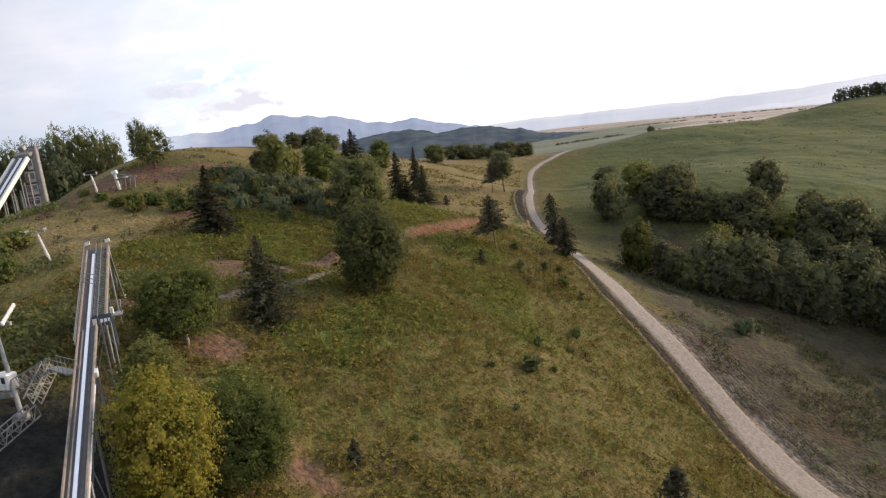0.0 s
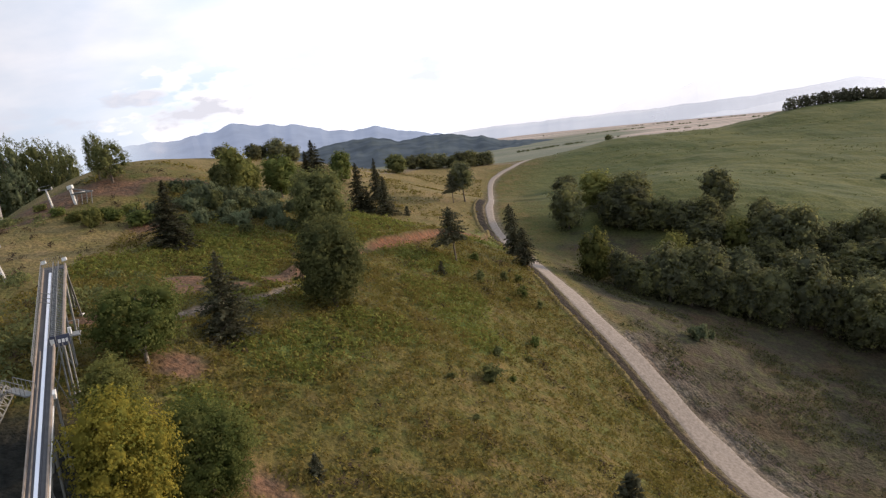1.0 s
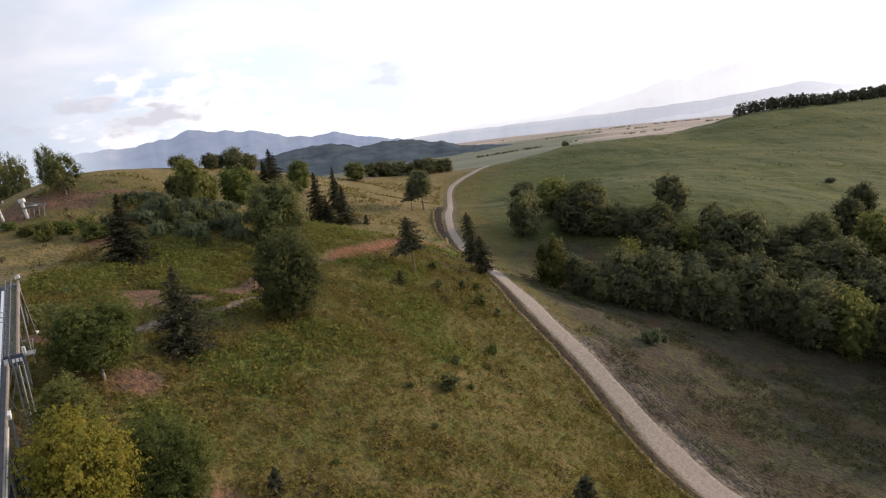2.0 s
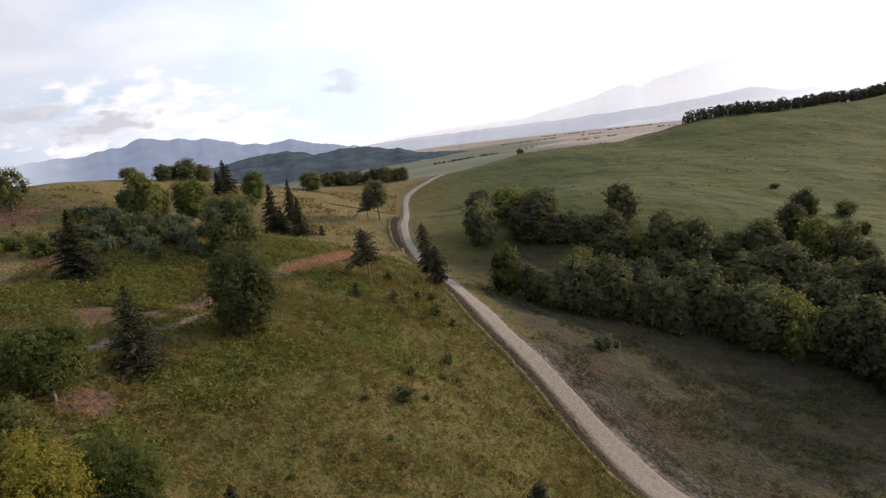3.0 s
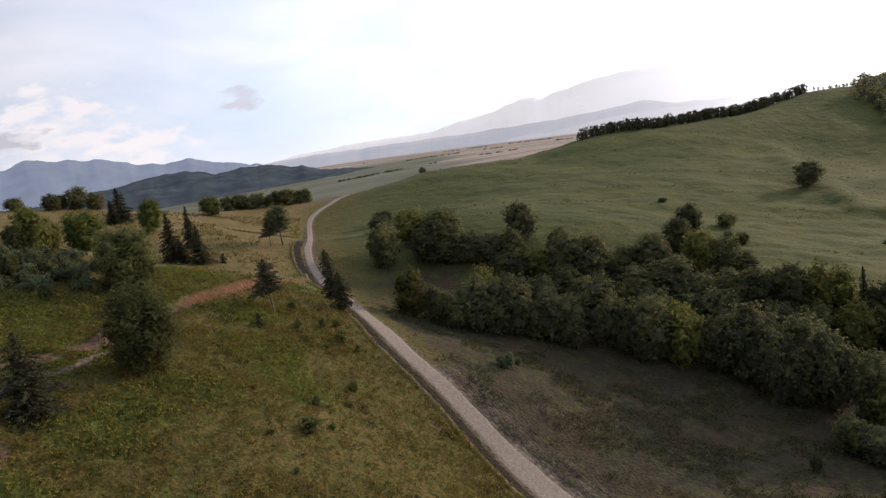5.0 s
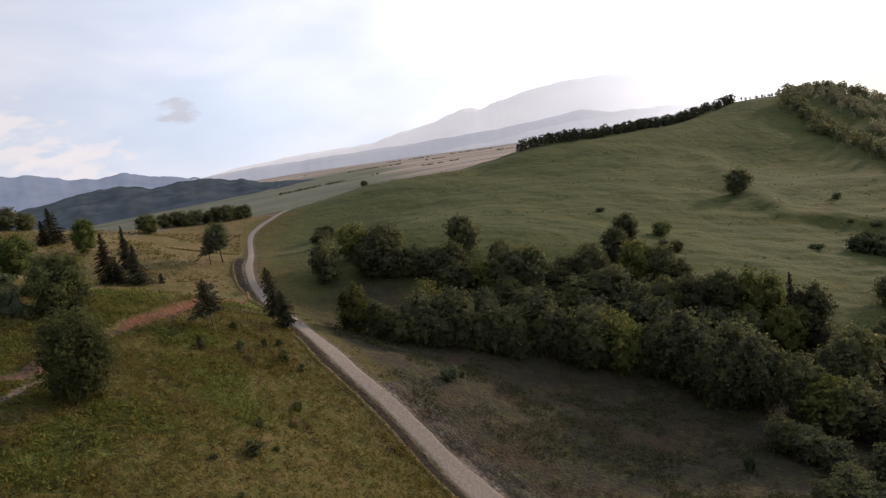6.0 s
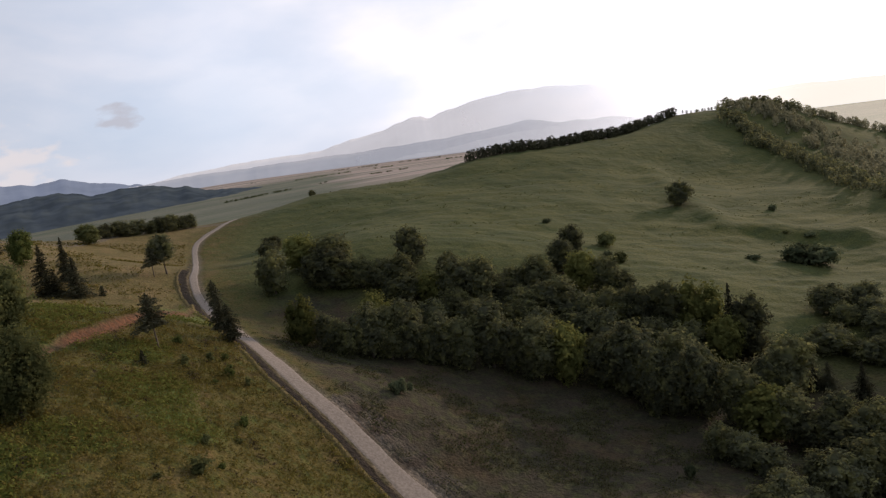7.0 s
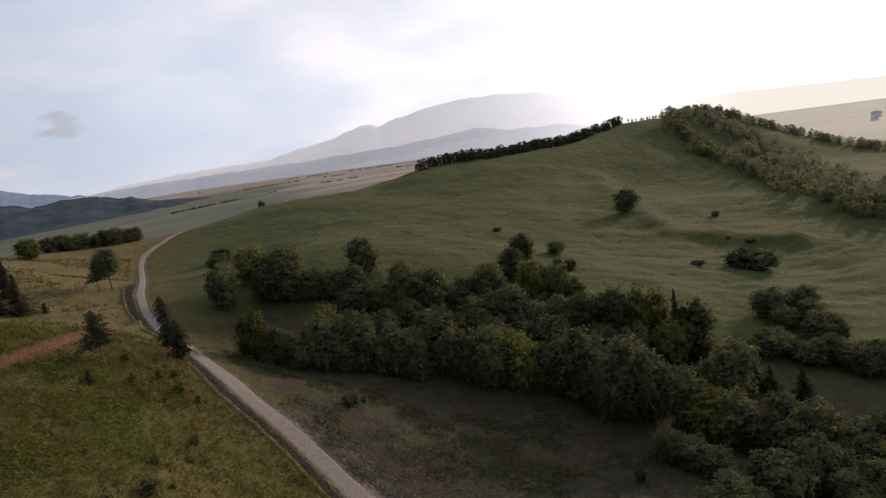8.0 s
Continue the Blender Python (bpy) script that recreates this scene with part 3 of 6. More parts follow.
def spots(x, y, rows, seed):
    s = np.zeros(np.shape(x))
    for a, b, r in rows:
        s = np.maximum(s, np.exp(-((x - a) ** 2 + (y - b) ** 2) / (r * r)))
    return np.clip((s + fbm(x, y, 5, seed) * 0.9 - 0.35) * 2.6, 0, 1)


def soil_mask(x, y):
    s = spots(x, y, SOIL_SPOTS, 31)
    for k, (line, w) in enumerate(zip(CUTS, (0.75, 0.7, 1.1))):
        q, side = off_line(x, y, line)
        s = np.maximum(s, np.clip((1 - step(q, w * 0.6, w * 1.5)) + fbm(x, y, 2.5, 40 + k) * 1.0 * (q < w * 2.2), 0, 1))
    return s


def matting(x, y):
    """Dark landing slope under and beside the ski jump, with the shade there in its colour."""
    q, side = off_line(x, y, ((-36, 62), (-32.5, 51), (-28, 40), (-20, 22)))
    return (1 - step(q + fbm(x, y, 5, 79) * 2.5, 5.0, 6.5)) * step(65 - y, 0, 8)


def at(x, y):
    return float(ground_z(np.array([x]), np.array([y]))[0])


def sheet(name, verts, faces, mat, smooth=True):
    me = bpy.data.meshes.new(name)
    me.from_pydata(verts, [], faces)
    me.materials.append(mat)
    if smooth:
        me.polygons.foreach_set("use_smooth", np.ones(len(me.polygons), bool))
    return new(name, me)


def lines(lo, hi, fine, grow, end, grow_low):
    a = list(np.arange(lo, hi, fine))
    s, v = fine, a[-1]
    while v < end:
        s *= grow
        v += s
        a.append(v)
    s, v = fine, lo
    low = []
    while v > -end:
        s *= grow_low
        v -= s
        low.append(v)
    return np.array(low[::-1] + a)


def build_ground():
    xs, ys = lines(-95, 130, 1.15, 1.023, 4600, 1.06), lines(36, 205, 1.15, 1.023, 4600, 1.06)
    X, Y = np.meshgrid(xs, ys)
    Z = ground_z(X, Y)
    nx, ny = len(xs), len(ys)
    idx = np.arange(nx * ny).reshape(ny, nx)
    quads = np.stack([idx[:-1, :-1], idx[:-1, 1:], idx[1:, 1:], idx[1:, :-1]], -1).reshape(-1, 4)
    me = bpy.data.meshes.new("ground")
    me.vertices.add(nx * ny)
    me.vertices.foreach_set("co", np.stack([X, Y, Z], -1).ravel().astype(np.float32))
    me.loops.add(quads.size)
    me.loops.foreach_set("vertex_index", quads.ravel().astype(np.int32))
    me.polygons.add(len(quads))
    me.polygons.foreach_set("loop_start", (np.arange(len(quads)) * 4).astype(np.int32))
    me.update(calc_edges=True)
    me.polygons.foreach_set("use_smooth", np.ones(len(quads), bool))
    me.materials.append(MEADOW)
    far = np.hypot(X, Y)
    d, side = off_line(X, Y, ROAD_LINE)
    d, side = d - road_half(Y) + 1.8, side + np.sign(-side) * (road_half(Y) - 1.8)
    right = np.where(Y < 335, side, X - 40)
    masks = {}
    masks["pasture"] = step(right + fbm(X, Y, 12, 33) * 10, 4, 22) * step(far, 150, 200)
    masks["dry"] = np.clip(step(Y, 150, 200) * step(-right, -3, 12) * (1 - step(Y, 420, 520)) * 0.95
                           + np.exp(-((X + 54) / 24) ** 2 - ((Y - 117) / 18) ** 2) * 1.1
                           + 0.15 * np.exp(-((side + 6) / 5) ** 2) * step(95 - Y, -15, 15), 0, 1) * np.clip(0.75 + fbm(X, Y, 7, 12) * 1.2, 0, 1)
    masks["lush"] = spots(X, Y, LUSH_SPOTS, 21) * 0.9
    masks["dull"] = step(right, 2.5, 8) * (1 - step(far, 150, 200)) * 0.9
    # copse floor: dark soil, with the trees' shade put into its colour
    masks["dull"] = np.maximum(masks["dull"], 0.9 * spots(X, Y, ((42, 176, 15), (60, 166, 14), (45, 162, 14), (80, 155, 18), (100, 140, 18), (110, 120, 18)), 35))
    masks["soil"] = soil_mask(X, Y)
    q, qs = off_line(X, Y, RIDGE_LINE)
    masks["grit"] = np.clip((1 - step(d, 1.6, np.where(side < 0, 2.1, 3.0) + fbm(X, Y, 6, 51) * np.where(side < 0, 0.5, 2.4))) * 0.75 + (1 - step(q, 1.6, 3.0)) * 0.8, 0, 1)
    q, qs = off_line(X, Y, CUTS[1])
    masks["grit"] = np.maximum(masks["grit"], 0.9 * (1 - step(q, 0.5, 1.1)))
    masks["dark_line"] = np.exp(-((side + 2.45 + fbm(X, Y, 4, 77) * 0.5) / 0.6) ** 2) * step(Y, 60, 70) * (1 - step(Y, 255, 300)) * 0.9
    q, qs = off_line(X, Y, CUTS[0])
    masks["clay"] = np.clip(1.2 - step(q, 0.4, 1.15) * 1.2 + fbm(X, Y, 2.5, 44) * 1.0, 0, 1) * (q < 2) * step(Y, 124, 130) * (1 - step(Y, 164, 176)) + np.exp(-((X + 6.5) / 2.2) ** 2 - ((Y - 131) / 2.0) ** 2)
    masks["clay"] = np.clip(masks["clay"], 0, 1)
    masks["matting"] = matting(X, Y)
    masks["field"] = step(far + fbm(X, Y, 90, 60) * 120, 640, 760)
    # sunward plain, where haze is put into the colour
    masks["sunward_haze"] = step(X - 1.0 * Y, -100, 200) * step(far, 400, 600)
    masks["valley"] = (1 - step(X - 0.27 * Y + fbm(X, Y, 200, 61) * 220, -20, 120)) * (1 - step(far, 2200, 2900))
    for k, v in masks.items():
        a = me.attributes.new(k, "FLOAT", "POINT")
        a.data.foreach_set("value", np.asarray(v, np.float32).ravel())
    g = new("ground", me)
    tagged(g, "grassy hillside of olive meadow, dry patches and bare soil", "ground", kind="structure")


build_ground()


def smooth_line(line, gap):
    pts = [Vector((*p, 0)) for p in line]
    out = []
    for i in range(len(pts) - 1):
        p0, p1, p2, p3 = pts[max(i - 1, 0)], pts[i], pts[i + 1], pts[min(i + 2, len(pts) - 1)]
        n = max(2, int((p2 - p1).length / gap))
        for k in range(n):
            t = k / n
            out.append(0.5 * ((2 * p1) + (p2 - p0) * t + (2 * p0 - 5 * p1 + 4 * p2 - p3) * t * t + (3 * p1 - p0 - 3 * p2 + p3) * t ** 3))
    return out


def build_road():
    mid = smooth_line(ROAD_LINE, 0.9)
    across = np.linspace(-0.5, 0.5, 9)
    verts = []
    for i, p in enumerate(mid):
        way = (mid[min(i + 1, len(mid) - 1)] - mid[max(i - 1, 0)]).normalized()
        out = Vector((way.y, -way.x, 0))
        w = 2 * float(road_half(p.y)) * (1 + 0.2 * float(fbm(np.array([p.x]), np.array([p.y]), 7, 71)[0]) * 2)
        base = at(p.x, p.y)
        for a in across:
            q = p + out * (a * w)
            rut = -0.05 * (math.cos(a * 4 * math.pi) * 0.5 + 0.5) if abs(a) > 0.1 else 0.02
            verts.append((q.x, q.y, 0.15 * base + 0.85 * at(q.x, q.y) + 0.16 + rut * 0.6 - (0.3 if abs(a) > 0.49 else 0)))
    n = len(across)
    faces = [(i * n + j, i * n + j + 1, (i + 1) * n + j + 1, (i + 1) * n + j) for i in range(len(mid) - 1) for j in range(n - 1)]
    tagged(sheet("road", verts, faces, ROAD), "pale grey gravel farm road with wheel ruts", "road", kind="structure")


build_road()


def verge(name, profile, y0, y1, label, seed, gap=0.35):
    """A strip of ground along the road: rows of (offset, rise, masks) beside its edge, in metres."""
    mid = [p for p in smooth_line(ROAD_LINE, gap) if y0 < p.y < y1]
    way = [(mid[min(i + 1, len(mid) - 1)] - mid[max(i - 1, 0)]).normalized() for i in range(len(mid))]
    px, py = np.array([p.x for p in mid])[:, None], np.array([p.y for p in mid])[:, None]
    ox, oy = np.array([w.y for w in way])[:, None], np.array([-w.x for w in way])[:, None]
    u, h = np.array([r[0] for r in profile])[None], np.array([r[1] for r in profile])[None]
    edge = road_half(py) * np.sign(u)
    fade = step(py, y0, y0 + 6) * (1 - step(py, y1 - 12, y1 - 1))
    shift = u + fbm(px, py + u * 0, 3.5, seed) * 0.7 + fbm(px + u * 0.6, py, 1.6, seed + 3) * 0.45
    x, y = px + ox * (edge + shift), py + oy * (edge + shift)
    rough = fbm(x, y, 0.7, seed + 5, 3)
    z = ground_z(x, y) + h * fade + rough * 0.22 * fade - 0.5 * (1 - fade)
    n = len(profile)
    idx = np.arange(x.size).reshape(x.shape)
    quads = np.stack([idx[:-1, :-1], idx[:-1, 1:], idx[1:, 1:], idx[1:, :-1]], -1).reshape(-1, 4)
    ob = sheet(name, np.stack([x, y, z], -1).reshape(-1, 3).tolist(), quads.tolist(), MEADOW)
    blotch = np.clip(0.6 + fbm(x, y, 3.0, seed + 11) * 2.6, 0, 1)
    for k in ("dull", "grit", "dark_line", "dry"):
        a = ob.data.attributes.new(k, "FLOAT", "POINT")
        v = np.array([r[2].get(k, 0.0) for r in profile])[None] + 0 * x
        if k == "grit":
            v = v * np.clip(0.75 + fbm(x, y, 2.5, seed + 9) * 2.2, 0, 1)
        if k == "dark_line" and name == "rutted_verge":
            v = v * blotch
        a.data.foreach_set("value", np.clip(v, 0, 1).astype(np.float32).ravel())
    return tagged(ob, label, "verge", kind="structure")


RUTS = [(k * 0.22, (-0.3 if k in (0, 26) else 0.17 + 0.06 * math.sin(k * 2.2) + 0.05 * math.sin(k * 2.9)), {"dull": 1.0, "grit": 1.0 if k < 4 else (0.55 + 0.45 * max(0.0, math.sin(k * 2.2))) * (1 - k / 34), "dark_line": 0.18 * max(0.0, -math.sin(k * 2.2))}) for k in range(27)]
verge("rutted_verge", RUTS, 62, 128, "rutted strip of gravel and grass beside the road", 3)
BANK = [(-2.6, -0.3, {"dry": 0.6}), (-2.2, 0.03, {"dry": 0.7}), (-1.85, 0.08, {"dry": 0.9}), (-1.65, 0.06, {"dark_line": 1.0}), (-1.3, 0.0, {"dark_line": 1.0}), (-0.9, -0.02, {"dark_line": 1.0}),
        (-0.5, 0.02, {"dark_line": 0.95}), (-0.2, 0.06, {"dark_line": 0.4, "grit": 0.8}), (-0.02, -0.3, {"grit": 1.0})]
verge("road_bank", [(u * 1.35, h + (0.26 if h > -0.29 else 0), m) for u, h, m in BANK], 66, 230, "low eroded edge along the road, nearly black", 5)

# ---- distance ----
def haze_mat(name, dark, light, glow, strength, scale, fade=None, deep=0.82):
    """Far slopes, with the aerial haze put in as emission."""
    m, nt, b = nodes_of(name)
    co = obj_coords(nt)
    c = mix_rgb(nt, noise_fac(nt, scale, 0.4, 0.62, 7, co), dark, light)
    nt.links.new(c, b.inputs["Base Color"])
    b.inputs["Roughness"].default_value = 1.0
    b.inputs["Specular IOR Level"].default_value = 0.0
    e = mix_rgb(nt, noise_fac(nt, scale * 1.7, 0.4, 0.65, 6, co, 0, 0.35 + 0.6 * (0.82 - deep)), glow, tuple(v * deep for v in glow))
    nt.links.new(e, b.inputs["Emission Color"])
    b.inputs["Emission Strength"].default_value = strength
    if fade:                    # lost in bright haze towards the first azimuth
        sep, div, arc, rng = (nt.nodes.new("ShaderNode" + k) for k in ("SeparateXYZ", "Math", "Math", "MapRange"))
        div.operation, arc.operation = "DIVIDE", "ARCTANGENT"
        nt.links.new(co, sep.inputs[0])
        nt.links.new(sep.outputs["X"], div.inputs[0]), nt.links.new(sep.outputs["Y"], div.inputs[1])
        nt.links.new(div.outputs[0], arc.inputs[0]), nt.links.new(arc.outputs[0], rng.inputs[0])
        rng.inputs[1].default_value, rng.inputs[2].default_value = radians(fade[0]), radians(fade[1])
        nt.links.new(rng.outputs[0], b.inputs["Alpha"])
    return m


def skyline(knots, a):
    """Height angle of a range at azimuth a, smoothly through its summits and saddles."""
    for (a0, e0), (a1, e1) in zip(knots, knots[1:]):
        if a0 <= a <= a1:
            t = (a - a0) / (a1 - a0)
            return e0 + (e1 - e0) * t * t * (3 - 2 * t)
    return knots[0][1] if a < knots[0][0] else knots[-1][1]


def mountain_range(name, knots, dist, depth, foot, mat, label, rough, seed, step_deg=0.12):
    az_list = np.arange(knots[0][0], knots[-1][0] + 1e-6, step_deg)
    rows = 14
    verts = []
    for j in range(rows):
        k = j / (rows - 1)
        for a in az_list:
            r = dist - depth * (1 - k)
            x, y = r * math.sin(radians(a)), r * math.cos(radians(a))
            top = 60 + dist * math.tan(radians(skyline(knots, a)))
            n = float(fbm(np.array([a * 14.0]), np.array([k * 40.0 + seed * 7]), 22, seed, 4)[0])
            crag = float(fbm(np.array([a * 10.0]), np.array([seed * 3.0]), 9, seed + 2, 4)[0])
            z = foot + (top - foot) * (k ** 0.85) + n * rough * math.sin(math.pi * min(k, 0.98)) * 2 + crag * rough * k
            verts.append((x, y, z))
    n = len(az_list)
    for a in az_list:
        r = dist + 120
        verts.append((r * math.sin(radians(a)), r * math.cos(radians(a)), foot))
    faces = [(j * n + i, j * n + i + 1, (j + 1) * n + i + 1, (j + 1) * n + i) for j in range(rows) for i in range(n - 1)]
    return tagged(sheet(name, verts, faces, mat), label, "mountains", kind="structure")


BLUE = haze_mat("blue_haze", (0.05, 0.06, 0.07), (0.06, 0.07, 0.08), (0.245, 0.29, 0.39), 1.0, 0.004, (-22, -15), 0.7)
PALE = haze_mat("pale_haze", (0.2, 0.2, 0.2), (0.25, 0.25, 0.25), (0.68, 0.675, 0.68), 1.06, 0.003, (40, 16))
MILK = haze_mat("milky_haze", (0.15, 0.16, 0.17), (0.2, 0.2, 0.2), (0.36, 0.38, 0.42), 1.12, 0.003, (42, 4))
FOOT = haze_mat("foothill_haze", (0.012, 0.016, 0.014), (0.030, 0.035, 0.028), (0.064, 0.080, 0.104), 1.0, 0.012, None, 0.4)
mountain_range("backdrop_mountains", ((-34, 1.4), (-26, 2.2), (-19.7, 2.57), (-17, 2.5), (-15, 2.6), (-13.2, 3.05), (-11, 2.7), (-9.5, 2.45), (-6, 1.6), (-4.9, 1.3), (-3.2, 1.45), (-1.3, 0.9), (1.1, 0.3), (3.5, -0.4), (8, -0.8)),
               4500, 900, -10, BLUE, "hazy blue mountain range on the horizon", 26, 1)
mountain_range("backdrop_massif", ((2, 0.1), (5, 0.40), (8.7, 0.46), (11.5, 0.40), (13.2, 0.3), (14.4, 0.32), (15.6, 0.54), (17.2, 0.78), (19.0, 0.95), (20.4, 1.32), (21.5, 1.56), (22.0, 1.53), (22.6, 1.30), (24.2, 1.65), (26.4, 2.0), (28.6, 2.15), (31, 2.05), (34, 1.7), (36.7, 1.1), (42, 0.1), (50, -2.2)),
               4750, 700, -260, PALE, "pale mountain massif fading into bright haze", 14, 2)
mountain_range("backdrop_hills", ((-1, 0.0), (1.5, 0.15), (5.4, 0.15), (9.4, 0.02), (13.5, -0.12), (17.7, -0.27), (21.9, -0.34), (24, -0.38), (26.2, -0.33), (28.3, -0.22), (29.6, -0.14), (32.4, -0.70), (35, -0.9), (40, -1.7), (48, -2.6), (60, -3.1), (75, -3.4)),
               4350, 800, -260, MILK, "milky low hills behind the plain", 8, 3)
# glowing sheet added to stand for sunlit haze over the plain's far edge
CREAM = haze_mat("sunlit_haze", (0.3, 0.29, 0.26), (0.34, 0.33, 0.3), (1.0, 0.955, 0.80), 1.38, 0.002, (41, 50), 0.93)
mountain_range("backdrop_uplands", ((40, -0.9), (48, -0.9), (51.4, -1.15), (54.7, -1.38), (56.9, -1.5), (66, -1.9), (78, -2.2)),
               4600, 300, -420, CREAM, "glowing band of sunlit haze above the plain", 5, 8)
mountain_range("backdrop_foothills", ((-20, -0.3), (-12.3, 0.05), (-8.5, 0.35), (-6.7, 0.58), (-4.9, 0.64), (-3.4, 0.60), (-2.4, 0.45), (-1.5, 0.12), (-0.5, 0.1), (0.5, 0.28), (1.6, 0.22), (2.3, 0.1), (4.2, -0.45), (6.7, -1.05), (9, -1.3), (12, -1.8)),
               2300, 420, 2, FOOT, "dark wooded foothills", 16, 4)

# ---- plants ----
RNG = np.random.default_rng(7)


def part(name, me, parent, label="", mat=None):
    ob = new(name, me)
    ob.parent = parent
    if mat is not None and not me.materials:
        me.materials.append(mat)
    if label:
        ob["label"] = label
    return ob


def quad_cloud(name, centre, normal, size, aspect, mat):
    """One mesh of many small leaf blades."""
    n = len(centre)
    normal = normal / (np.linalg.norm(normal, axis=1)[:, None] + 1e-9)
    other = RNG.normal(size=(n, 3))
    s = np.cross(normal, other)
    s /= np.linalg.norm(s, axis=1)[:, None] + 1e-9
    t = np.cross(normal, s)
    s, t = s * (size * 0.5)[:, None], t * (size * 0.5 * aspect)[:, None]
    bend = normal * (size * 0.12)[:, None]
    v = np.stack([centre - s, centre - t + bend, centre + s, centre + t + bend], 1).reshape(-1, 3)
    me = bpy.data.meshes.new(name)
    me.vertices.add(4 * n)
    me.vertices.foreach_set("co", v.astype(np.float32).ravel())
    me.loops.add(4 * n)
    me.loops.foreach_set("vertex_index", np.arange(4 * n, dtype=np.int32))
    me.polygons.add(n)
    me.polygons.foreach_set("loop_start", np.arange(n, dtype=np.int32) * 4)
    me.update(calc_edges=True)
    me.materials.append(mat)
    return me


def tubes(name, runs, mat, sides=7):
    """Tapered limbs joined into one mesh: runs of (point, radius)."""
    verts, faces = [], []
    for run in runs:
        first = len(verts)
        for i, (p, r) in enumerate(run):
            p = Vector(p)
            a, b = Vector(run[max(i - 1, 0)][0]), Vector(run[min(i + 1, len(run) - 1)][0])
            d = (b - a).normalized()
            s = d.orthogonal().normalized()
            t = d.cross(s)
            for k in range(sides):
                w = 2 * math.pi * k / sides
                verts.append(p + (s * math.cos(w) + t * math.sin(w)) * r)
        for i in range(len(run) - 1):
            for k in range(sides):
                a, b = first + i * sides + k, first + i * sides + (k + 1) % sides
                faces.append((a, b, b + sides, a + sides))
        faces.append(tuple(first + (len(run) - 1) * sides + k for k in range(sides)))
    me = bpy.data.meshes.new(name)
    me.from_pydata([tuple(v) for v in verts], [], faces)
    me.polygons.foreach_set("use_smooth", np.ones(len(me.polygons), bool))
    me.materials.append(mat)
    return me


def ball_shape(level):
    bm = bmesh.new()
    bmesh.ops.create_icosphere(bm, subdivisions=level, radius=1.0)
    v = np.array([q.co[:] for q in bm.verts])
    f = np.array([[q.index for q in p.verts] for p in bm.faces])
    bm.free()
    return v, f


BOUGH_V, BOUGH_F = ball_shape(2)


